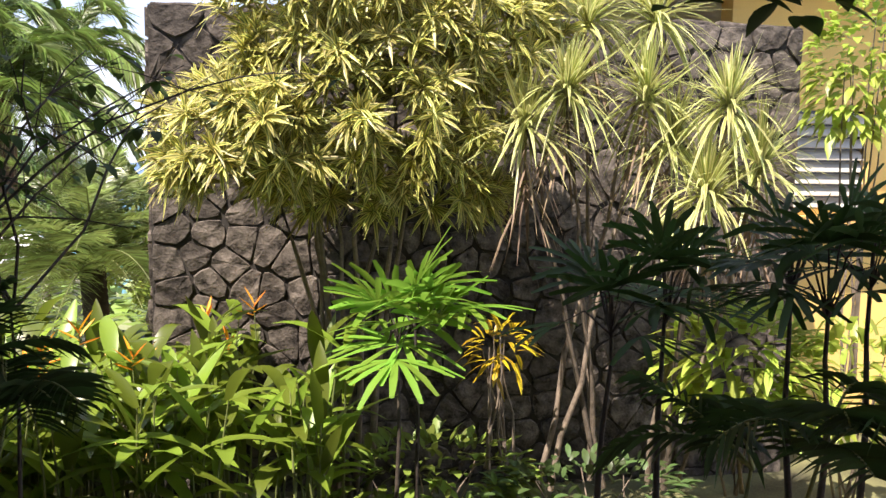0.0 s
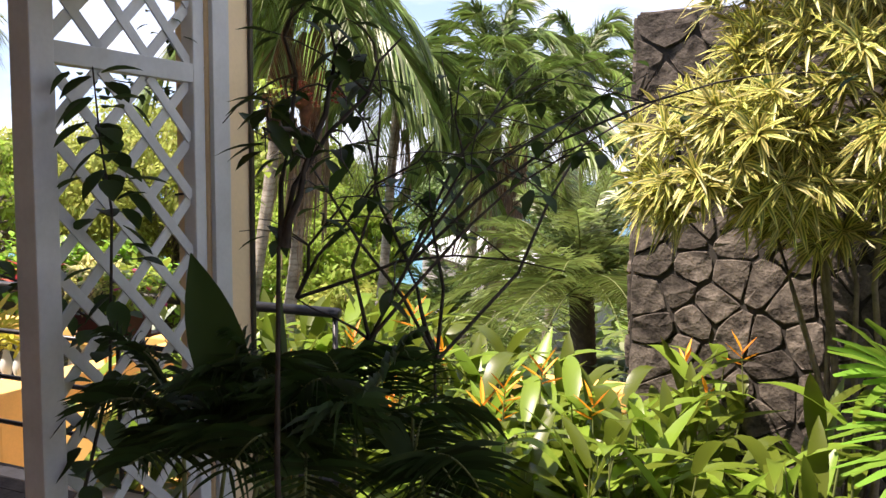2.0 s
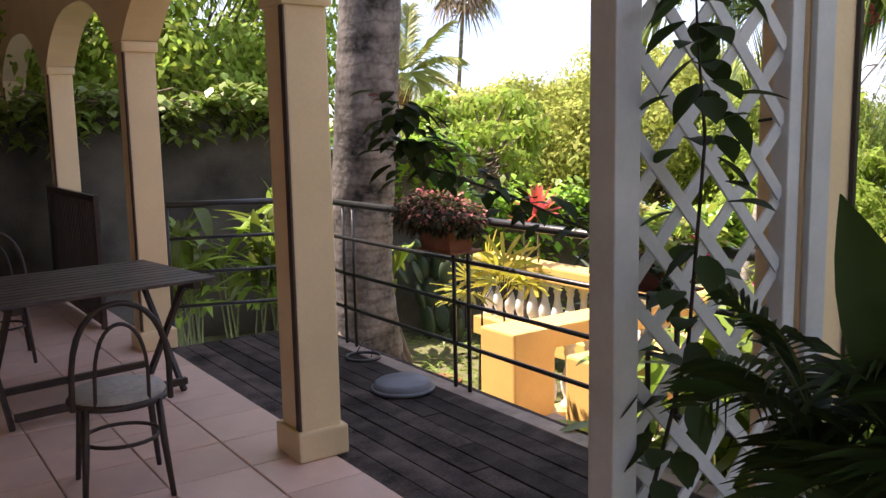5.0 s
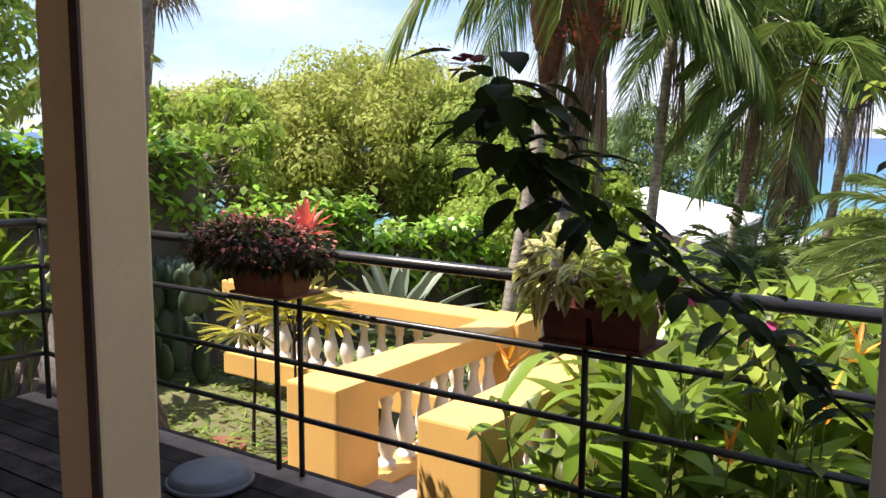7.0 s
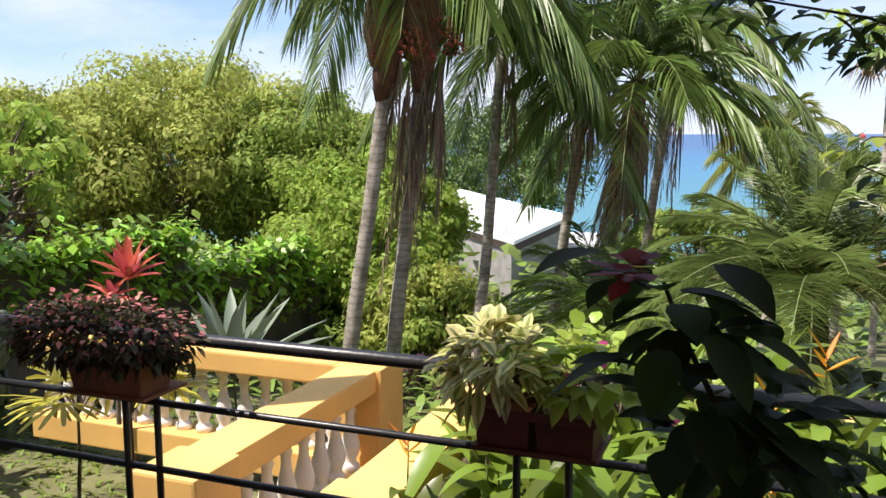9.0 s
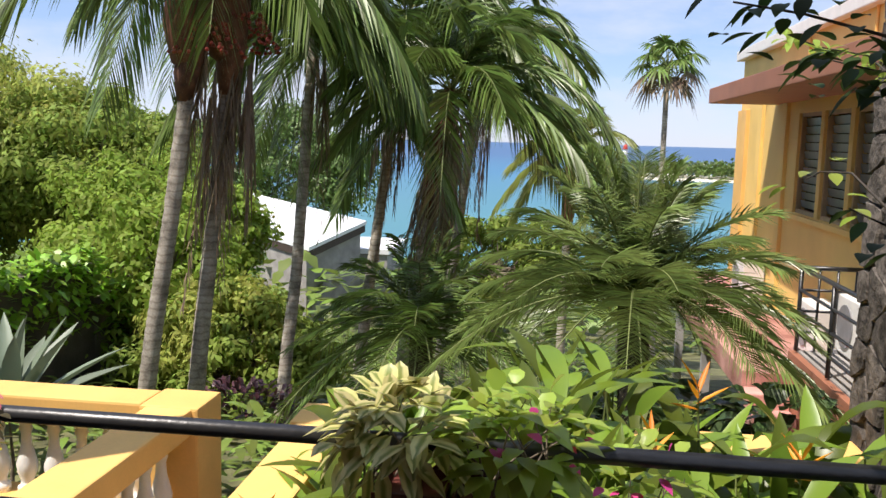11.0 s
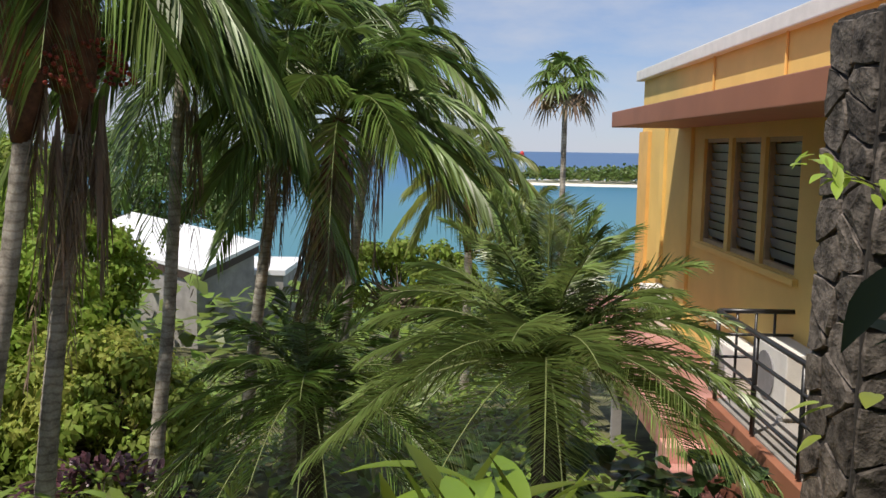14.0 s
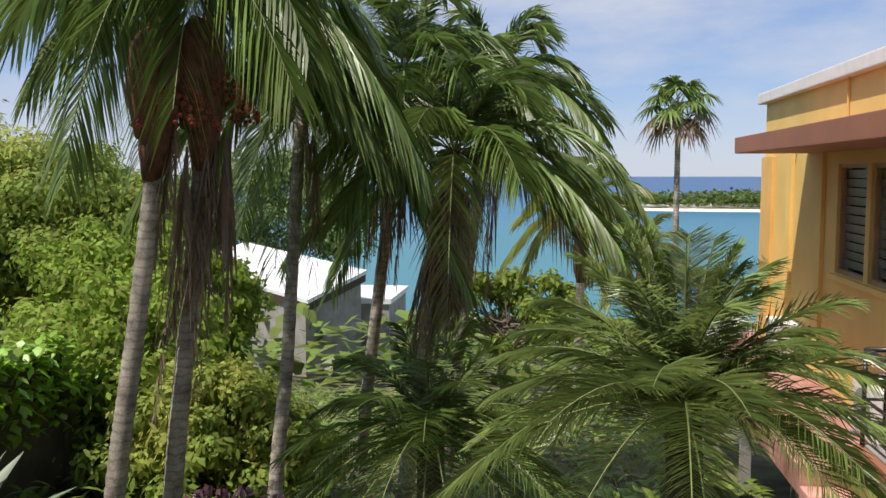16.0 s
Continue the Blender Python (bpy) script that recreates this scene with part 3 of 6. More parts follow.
WX0, WX1, WY0, WY1, WZ0, WZ1 = -1.34, 3.75, 6.9, 7.4, -1.6, 2.76
boxpart("stone_wall", (WX0, WX1, WY0, WY1, WZ0, WZ1), M["mortar"], None, "dark volcanic rubble stone garden wall", kind="structure")
stone_wall = bpy.data.objects["stone_wall"]

# ---- yellow house beyond the wall ----
house = tagged(empty("yellow_house", pose(0, 0, 0)), "yellow painted house with white roof edge and brown canopy", "house")
FX = 0.15   # its facade faces -x
HY0, HY1, HZ0, HZ1 = 7.5, 18.4, -1.4, 3.33


def facade_with_openings(name, x0, x1, y0, y1, z0, z1, holes, material, parent):
    """A wall along y with rectangular holes (y0, y1, z0, z1), side by side."""
    bm = bmesh.new()
    holes = sorted(holes)
    edge = y0
    for a, b, c, d in holes:
        bm_box(bm, x0, x1, edge, a, z0, z1)
        bm_box(bm, x0, x1, a, b, z0, c)
        bm_box(bm, x0, x1, a, b, d, z1)
        edge = b
    bm_box(bm, x0, x1, edge, y1, z0, z1)
    bmesh.ops.remove_doubles(bm, verts=list(bm.verts), dist=0.0005)
    return part(name, bm, material, parent)


WIN = [(11.42, 12.38, 0.95, 2.3), (12.52, 13.48, 0.95, 2.3), (13.62, 14.62, 0.95, 2.3)]
facade_with_openings("wall", FX, FX + 0.25, HY0, HY1, HZ0, HZ1, WIN, M["yellow"], house)
boxpart("wall", (FX + 0.25, 12, HY1 - 0.25, HY1, HZ0, HZ1), M["yellow"], house)
boxpart("wall", (3.78, 12, 8.2, 8.45, HZ0 - 0.4, HZ1), M["yellow"], house)
boxpart("inside", (FX + 0.3, 11.9, 8.5, HY1 - 0.3, HZ0, 0.0), M["concrete"], house)
boxpart("roof", (FX - 0.12, 12.2, HY0, HY1 + 0.15, HZ1, HZ1 + 0.17), M["white"], house, "white roof edge", bevel=0.015)
boxpart("canopy", (-0.85, FX - 0.001, 7.45, 15.9, 2.46, 2.68), M["brown"], house, "brown painted concrete canopy", bevel=0.01)
boxpart("pilaster", (FX - 0.05, FX - 0.001, 16.6, 16.85, HZ0, 2.6), M["yellow"], house)
boxpart("pilaster", (FX - 0.05, FX - 0.001, 15.1, 15.35, HZ0, 2.46), M["yellow"], house)
boxpart("corner_ribs", (FX - 0.06, FX - 0.001, 17.7, 18.38, HZ0, 2.45), M["ochre"], house)
for y in (8.4, 9.3, 10.4, 11.6, 12.9, 14.0, 15.2, 16.4):
    bm = bmesh.new()
    bm_tube(bm, [(FX + 0.01, y, 2.84), (FX - 0.1, y, 2.82), (FX - 0.17, y, 2.78)], [0.035, 0.035, 0.03], 8)
    part("spout", bm, M["tanwood"], house, "small tan rain spout", smooth=True)
for y in (11.9, 14.3):
    bm = bmesh.new()
    bm_tube(bm, [(FX - 0.02, y, 2.68), (FX - 0.02, y, 3.5)], 0.016, 6)
    part("conduit", bm, M["ochre"], house)
for a, b, c, d in WIN:
    w = boxpart("window", (FX + 0.16, FX + 0.18, a, b, c, d), M["glass_dark"], house, "louvred glass window")
    bm = bmesh.new()
    for q in ((a, a + 0.045, c, d), (b - 0.045, b, c, d), (a + 0.045, b - 0.045, c, c + 0.05), (a + 0.045, b - 0.045, d - 0.05, d)):
        bm_box(bm, FX + 0.04, FX + 0.1, q[0], q[1], q[2], q[3])
    part("frame", bm, M["tanwood"], w, "tan painted window frame")
    for k in range(11):
        z = c + 0.08 + k * (d - c - 0.14) / 11
        bm = bmesh.new()
        bm_box(bm, -0.05, 0.05, a + 0.05, b - 0.05, -0.004, 0.004)
        o = part("louvre", bm, M["louvre"], w)
        o.matrix_basis = pose(FX + 0.1, 0, z + 0.05, 0, 76, 0)
boxpart("sill", (FX - 0.06, FX - 0.001, 11.3, 14.75, 0.87, 0.94), M["yellow"], house, bevel=0.008)
# side seen past the stone wall's other end: louvred window with sill
w = boxpart("window", (3.95, 5.2, 8.17, 8.195, 1.25, 2.2), M["glass_dark"], house, "louvred window with ochre sill")
bm = bmesh.new()
for b_ in ((3.9, 3.97, 1.2, 2.25), (5.15, 5.22, 1.2, 2.25), (3.97, 5.15, 2.2, 2.25), (3.97, 5.15, 1.2, 1.25)):
    bm_box(bm, b_[0], b_[1], 8.1, 8.165, b_[2], b_[3])
part("frame", bm, M["yellow"], w)
for k in range(8):
    bm = bmesh.new()
    bm_box(bm, 3.98, 5.14, -0.06, 0.06, -0.005, 0.005)
    o = part("louvre", bm, M["louvre_pale"], w)
    o.matrix_basis = pose(0, 8.12, 1.31 + k * 0.115, 50, 0, 0)
boxpart("sill", (3.8, 5.4, 7.95, 8.2, 1.08, 1.19), M["ochre"], house, "ochre window sill", bevel=0.01)

# red walkway beside the house and its raised landing with iron rail
walkway = boxpart("walkway", (-0.95, FX - 0.002, 11.5, 19, -0.78, -0.55), M["red"], None, "weathered red painted walkway beside house", kind="structure")
boxpart("walkway_border", (-1.06, -0.953, 11.5, 19, -0.8, -0.53), M["red"], None, "red painted kerb along walkway", bevel=0.01, kind="structure")
for y in (11.7, 14.2, 16.7):
    boxpart("post", (-1.0, -0.88, y, y + 0.12, -3.6, -0.79), M["concrete"], walkway, "grey concrete support post")
for k in range(6):
    y = 11.49 - 0.3 * k
    boxpart("walkway_step", (-1.06, -0.63, y - 0.3, y - 0.002, -2.2, -0.7 - 0.15 * k), M["red"], None, "worn red step below the walkway", bevel=0.012, kind="structure")
landing = tagged(empty("landing", pose(0, 0, 0)), "brown concrete landing with black iron railing", "landing", kind="structure")
boxpart("slab", (-0.62, FX - 0.004, 8.0, 11.45, -1.6, -0.27), M["brown"], landing, bevel=0.008)
# pale paving toned down to concrete grey to imitate shade on the landing
boxpart("paving", (-0.55, FX - 0.006, 8.1, 11.38, -0.268, -0.25), M["concrete"], landing)
lrail = tagged(empty("iron_railing", pose(0, 0, -0.25)), "black iron railing on the house landing", "railing")


def bar(parent, name, a, b, r, material=None, n=8, label=""):
    bm = bmesh.new()
    bm_tube(bm, [a, b], r, n)
    return part(name, bm, material or M["iron"], parent, label, smooth=True)


for z in (0.2, 0.42, 0.64, 0.87):
    bar(lrail, "rail", (-0.57, 8.2, z), (-0.57, 11.35, z), 0.024 if z == 0.87 else 0.017)
    bar(lrail, "rail", (-0.57, 11.35, z), (FX, 11.35, z), 0.024 if z == 0.87 else 0.015)
for y in (8.3, 9.3, 10.3, 11.35):
    bar(lrail, "post", (-0.57, y, 0), (-0.57, y, 0.87), 0.022)
for x in (-0.39, -0.21, -0.03):
    bar(lrail, "baluster", (x, 11.35, 0.0), (x, 11.35, 0.87), 0.014)


def air_unit(m):
    u = tagged(empty("air_conditioner", m), "white outdoor air conditioning unit on walkway", "air conditioner", "air conditioning units")
    boxpart("case", (-0.16, 0.16, -0.4, 0.4, 0.04, 0.62), M["white"], u, bevel=0.015)
    bm = bmesh.new()
    bm_tube(bm, [(-0.162, 0.08, 0.33), (-0.175, 0.08, 0.33)], 0.22, 20)
    part("fan_guard", bm, M["grey"], u, "round grey fan grille")
    for y in (-0.32, 0.32):
        boxpart("foot", (-0.18, 0.18, y - 0.03, y + 0.03, 0, 0.04), M["grey"], u)
    return u


air_unit(pose(-0.03, 12.4, -0.55))
air_unit(pose(-0.03, 16.2, -0.55))
u = air_unit(pose(-0.03, 11.0, -0.25))


# ---- deck railing ----
railing = tagged(empty("deck_railing", pose(0, 4.36, 0)), "black painted iron deck railing with four bars", "railing")
RX0, RX1 = -6.95, -2.1
for z, r in ((1.05, 0.025), (0.79, 0.0145), (0.525, 0.0145), (0.262, 0.0145)):
    bar(railing, "rail", (RX0, 0, z), (RX1, 0, z), r)
    bar(railing, "rail", (RX0, 0, z), (RX0 - 0.35, -1.05, z), r)
for x in (-6.45, -6.3, -5.03, -4.88, -3.46, -3.29, -2.12):
    bar(railing, "post", (x, 0, -0.05), (x, 0, 1.05), 0.0135)
bar(railing, "post", (RX0, 0, -0.05), (RX0, 0, 1.05), 0.016)
bar(railing, "post", (RX0 - 0.35, -1.05, -0.02), (RX0 - 0.35, -1.05, 1.05), 0.016)

# ---- lattice screen and its pillar ----
TX, TY0, TY1 = -2.28, 2.86, 3.65
trellis = tagged(empty("lattice_screen", pose(TX, 0, 0)), "pale grey wooden lattice screen beside deck", "trellis")
boxpart("stile", (-0.045, 0.045, TY0, TY0 + 0.09, 0, 2.9), M["greywood"], trellis, bevel=0.006)
boxpart("stile", (-0.03, 0.03, TY1 - 0.06, TY1, 0, 2.9), M["greywood"], trellis, bevel=0.006)
boxpart("cross_rail", (-0.028, 0.028, TY0 + 0.09, TY1 - 0.06, 2.02, 2.09), M["greywood"], trellis, bevel=0.004)
boxpart("cross_rail", (-0.028, 0.028, TY0 + 0.09, TY1 - 0.06, 0.02, 0.09), M["greywood"], trellis, bevel=0.004)
ya, yb = TY0 + 0.09, TY1 - 0.06
W_ = yb - ya
for za, zb in ((0.09, 2.02), (2.09, 2.9)):
    for sg, off in ((1, 0.0), (-1, 0.008)):
        k = -5
        while True:
            s = za + k * 0.215
            k += 1
            if s > zb:
                break
            # line z = s + (y - ya), clipped to the panel
            t0, t1 = max(0, za - s), min(W_, zb - s)
            if t1 - t0 < 0.04:
                continue
            y0, y1 = (ya + t0, ya + t1) if sg > 0 else (yb - t0, yb - t1)
            bm = bmesh.new()
            a, b = Vector((off, y0, s + t0)), Vector((off, y1, s + t1))
            dv = (b - a).normalized()
            nv = Vector((1, 0, 0)).cross(dv) * 0.019
            th = Vector((0.004, 0, 0))
            q = [bm.verts.new(p) for p in (a - nv - th, a + nv - th, b + nv - th, b - nv - th, a - nv + th, a + nv + th, b + nv + th, b - nv + th)]
            for f in ((3, 2, 1, 0), (4, 5, 6, 7), (0, 1, 5, 4), (1, 2, 6, 5), (2, 3, 7, 6), (3, 0, 4, 7)):
                bm.faces.new([q[i] for i in f])
            part("slat", bm, M["greywood"], trellis)
pil = tagged(empty("pillar", pose(-2.325, 3.79, -0.7)), "cream painted square pillar beside lattice screen", "pillar", kind="structure")
boxpart("shaft", (-0.08, 0.08, -0.13, 0.13, 0, 3.8), M["cream"], pil, bevel=0.012)
boxpart("white_board", (0.083, 0.105, -0.125, -0.03, 0.7, 3.75), M["greywood"], pil, "pale grey edge board", bevel=0.004)
boxpart("edge_bead", (0.083, 0.097, 0.112, 0.13, 0.7, 3.75), M["iron"], pil, "dark corner bead")

# ---- ochre balustrades of the garden stair ----
ZT = 0.18


def baluster_mesh():
    bm = bmesh.new()
    prof = [(0, 0.062), (0.05, 0.062), (0.055, 0.045), (0.09, 0.04), (0.14, 0.06), (0.2, 0.066), (0.26, 0.052), (0.33, 0.034), (0.4, 0.03), (0.44, 0.044), (0.46, 0.034), (0.49, 0.055), (0.54, 0.055)]
    bm_tube(bm, [(0, 0, z) for z, r in prof], [r for z, r in prof], 12)
    return mesh("baluster", bm, M["white"], True)


BAL = baluster_mesh()


def balustrade(name, label, x, y0, y1, along="y", posts=(True, True), w=0.15, post=0.19, gap=0.185):
    """A run of turned balusters under a thick ochre coping; its first corner is at (x, y0)."""
    L = y1 - y0
    m = pose(x, y0, 0) if along == "y" else pose(x, y0, 0, 0, 0, 90)
    root = tagged(empty(name, m), label, "balustrade", "garden stair balustrades")
    zc = ZT - 0.17
    a = post * 2 if posts[0] else 0
    b = L - (post * 2 if posts[1] else 0)
    boxpart("coping", (-w, w, a * 0.5, b + (L - b) * 0.5, zc, ZT - 0.006), M["ochre"], root, bevel=0.018)
    boxpart("plinth", (-w, w, a, b, zc - 0.75, zc - 0.54), M["ochre"], root, bevel=0.012)
    for on, yy in ((posts[0], post), (posts[1], L - post)):
        if on:
            boxpart("end_post", (-post, post, yy - post, yy + post, zc - 1.0, ZT), M["ochre"], root, bevel=0.018)
    n = int((b - a) / gap)
    for i in range(n):
        o = new("baluster", BAL)
        o.parent = root
        o.location = (0, a + (b - a) * (i + 0.5) / n, zc - 0.54)
    return root


balustrade("balustrade", "ochre garden balustrade with white turned balusters", -5.4, 4.98, 7.4)
balustrade("balustrade", "ochre balustrade with white balusters meeting a corner", -5.6, 7.22, 10.1, "x", (False, False))
balustrade("balustrade", "ochre stair balustrade half hidden by heliconias", -4.42, 4.9, 7.3)
balustrade("balustrade", "ochre balustrade running to the stone wall", -1.36, 7.12, 9.9, "x", (False, False))
for k in range(5):
    boxpart("stair_step", (-5.24, -4.62, 5.0 + k * 0.36, 5.36 + k * 0.36, -1.3, -0.45 - k * 0.1), M["concrete"], None, "worn concrete garden step", kind="structure", bevel=0.01)


# ---- trees, palms and garden plants ----
def crown_points(n, c, r, rnd=random, low=-0.5):
    out = []
    while len(out) < n:
        v = Vector((rnd.gauss(0, 1), rnd.gauss(0, 1), rnd.gauss(0, 1))).normalized()
        if v.z < low:
            continue
        k = rnd.uniform(0.72, 1.0)
        out.append((Vector(c) + Vector((v.x * r[0] * k, v.y * r[1] * k, v.z * r[2] * k)), v))
    return out


# variegated bush before the stone wall
bush = tagged(empty("variegated_bush", pose(0, 0, 0)), "large bush with yellow-edged strap leaves by stone wall", "bush")
lv = Leaves()
runs = []
rn = random.Random(4)
for c, r, n in (((0.15, 5.95, 2.05), (1.0, 0.6, 0.66), 330), ((-0.55, 5.75, 1.75), (0.58, 0.42, 0.45), 170), ((0.75, 6.0, 2.5), (0.8, 0.5, 0.55), 220), ((0.0, 5.9, 2.75), (0.8, 0.5, 0.4), 150), ((0.35, 6.05, 1.5), (0.85, 0.4, 0.28), 120)):
    for p, v in crown_points(int(n * 0.62), c, r, rn, -0.75):
        ax = (v * 0.6 + Vector((rn.uniform(-.3, .3) - 0.1, -0.45 + rn.uniform(-.25, .25), 0.5 + rn.uniform(-.15, .3)))).normalized()
        for k in range(22):
            a = math.tau * k * 0.382 + rn.uniform(-.2, .2)
            s = ax.orthogonal().normalized()
            q = s * math.cos(a) + ax.cross(s) * math.sin(a)
            e = 0.05 + 1.15 * k / 22 + rn.uniform(-.1, .1)
            lv.blade(p - ax * rn.uniform(0, 0.07), q * math.cos(e) + ax * math.sin(e), rn.uniform(0.15, 0.23), 0.027, rn.uniform(0.1, 0.5), 3, "lance", side=ax.cross(q), fold=0.1)
lv.done("foliage", M["variegated"], bush)
for a in range(9):
    t = Vector((rn.uniform(-0.5, 0.9), rn.uniform(5.7, 6.2), rn.uniform(1.3, 2.3)))
    runs.append((bend((0.15 + rn.uniform(-.2, .25), 6.3, -1.0), t, 0.0, 6, 0.04), 0.03))
stalks("stem", runs, M["bark"], bush, "thin grey leaning stems")


def spiky_dracaena(heads, foot, label, L=0.52):
    root = tagged(empty("dracaena", pose(0, 0, 0)), label, "dracaena")
    lv = Leaves()
    runs = []
    dead = Leaves()
    for h in heads:
        h = Vector(h)
        for k in range(150):
            a, e = random.uniform(0, math.tau), random.uniform(-0.35, 1.5)
            d = Vector((math.cos(a) * math.cos(e), math.sin(a) * math.cos(e), math.sin(e)))
            lv.blade(h + Vector((0, 0, random.uniform(-0.05, 0.05))), d, L * random.uniform(0.7, 1.12), 0.021, random.uniform(0.05, 0.75) * (1.3 - 0.5 * e), 5, "strap")
        for k in range(24):
            a = random.uniform(0, math.tau)
            dead.blade(h + Vector((0, 0, -0.1 - random.uniform(0, 0.35))), Vector((math.cos(a), math.sin(a), -0.8)), L * 0.7, 0.014, 0.7, 3, "strap")
        b = Vector(foot) + Vector((random.uniform(-.25, .25), random.uniform(-.1, .1), 0))
        runs.append((bend(b, h, 0.0, 7, 0.035), 0.024))
    lv.done("foliage", M["dracaena"], root)
    dead.done("dead_leaves", M["deadleaf"], root, "dry brown hanging leaves")
    stalks("stem", runs, M["bark"], root, "thin bare grey stems")


spiky_dracaena([(1.21, 5.71, 1.88), (1.48, 5.73, 2.1), (2.03, 5.76, 2.08), (1.69, 6.02, 2.6), (2.15, 5.97, 2.62)], (1.63, 5.9, -0.58), "tall dracaena with long pale striped leaves")
spiky_dracaena([(2.41, 5.38, 2.01), (2.23, 5.25, 1.47), (2.59, 5.3, 1.63), (2.23, 5.8, 1.77)], (2.29, 5.8, -0.57), "clump of dracaena with cream striped leaves")


def lady_palm(heads, label, material, L=0.3, fans=9, foot_z=-1.0, spread=0.14):
    root = tagged(empty("lady_palm", pose(0, 0, 0)), label, "palm")
    lv = Leaves()
    runs = []
    for h in heads:
        h = Vector(h)
        for k in range(fans):
            a, e = random.uniform(0, math.tau), random.uniform(-0.1, 1.35)
            d = Vector((math.cos(a) * math.cos(e), math.sin(a) * math.cos(e), math.sin(e)))
            st = h + d * random.uniform(0.6, 1.1) * L * 0.75 - Vector((0, 0, random.uniform(0, spread)))
            runs.append(([h - Vector((0, 0, 0.15)), h.lerp(st, 0.5), st], 0.006))
            lv.fan(st, d, random.choice((7, 8, 9)), L, L * 0.11, 3.0, 0.2)
        runs.append((bend((h.x + random.uniform(-.06, .06), h.y, foot_z), h, 0, 5, 0.015), 0.02))
    lv.done("fronds", material, root)
    stalks("cane", runs, M["bark_dark"], root, "thin dark fibrous canes")


lady_palm([(0.35, 5.12, 0.77), (0.46, 5.22, 0.83)], "bright green lady palm in front of stone wall", M["fan_bright"], 0.4, 9, spread=0.3)
lady_palm([(1.06, 3.53, 1.12), (1.3, 3.56, 1.16)], "shaded dark green lady palm with thin canes", M["fan_shaded"], 0.28, 10, -0.27)
lady_palm([(1.73, 3.12, 1.25), (1.72, 3.36, 1.29), (1.9, 3.14, 1.35)], "shaded lady palm beside terrace planting bed", M["fan_shaded"], 0.28, 9, -0.27)


def shrub_ball(name, label, cat, c, r, n, L, W, material, stem=None, droop=0.3, shape="oval", kind="", group=""):
    root = tagged(empty(name, pose(0, 0, 0)), label, cat, group, kind)
    lv = Leaves()
    for p, v in crown_points(n, c, r, random, -0.6):
        d = (v + Vector((random.uniform(-.8, .8), random.uniform(-.8, .8), random.uniform(-.5, .6)))).normalized()
        lv.blade(p, d, L * random.uniform(0.7, 1.25), W * random.uniform(0.8, 1.2), droop, 3, shape, fold=0.1)
    lv.done("foliage", material, root)
    runs = []
    for _ in range(7):
        t = Vector(c) + Vector((random.uniform(-.6, .6) * r[0], random.uniform(-.6, .6) * r[1], random.uniform(-.2, .6) * r[2]))
        runs.append((bend((c[0] + random.uniform(-.1, .1), c[1], c[2] - r[2] - (stem or 0.3)), t, 0, 4, 0.03), 0.012))
    stalks("stem", runs, M["bark"], root)
    return root


shrub_ball("croton", "croton with yellow and green leaves", "croton", (1.07, 5.71, 0.43), (0.16, 0.16, 0.2), 60, 0.16, 0.03, M["croton"], 0.6, 0.4, "strap")
shrub_ball("garden_shrub", "light green leafy shrub by stone wall foot", "shrub", (2.75, 5.74, 0.32), (0.55, 0.35, 0.35), 260, 0.26, 0.06, M["lime"], 0.6, 0.4, "strap")
shrub_ball("garden_shrub", "sunlit green undergrowth beside yellow house", "shrub", (3.48, 5.62, 0.14), (0.5, 0.4, 0.45), 240, 0.22, 0.05, M["lime"], 0.6, 0.4, "strap")
shrub_ball("garden_shrub", "low dark undergrowth at stone wall foot", "shrub", (0.62, 5.76, -0.42), (0.7, 0.35, 0.28), 300, 0.16, 0.06, M["midgreen"], 0.3)
# dark leaf colour here imitates the shade below the dracaena
shrub_ball("garden_shrub", "low undergrowth coloured dark for shade beneath dracaena", "shrub", (1.55, 5.3, -0.4), (0.7, 0.35, 0.22), 240, 0.13, 0.05, M["darkgreen"], 0.3)
shrub_ball("climber", "hanging leafy climber on yellow house wall", "climber", (3.85, 6.26, 2.3), (0.38, 0.25, 0.75), 520, 0.13, 0.06, M["lime"], 1.6, 0.5)


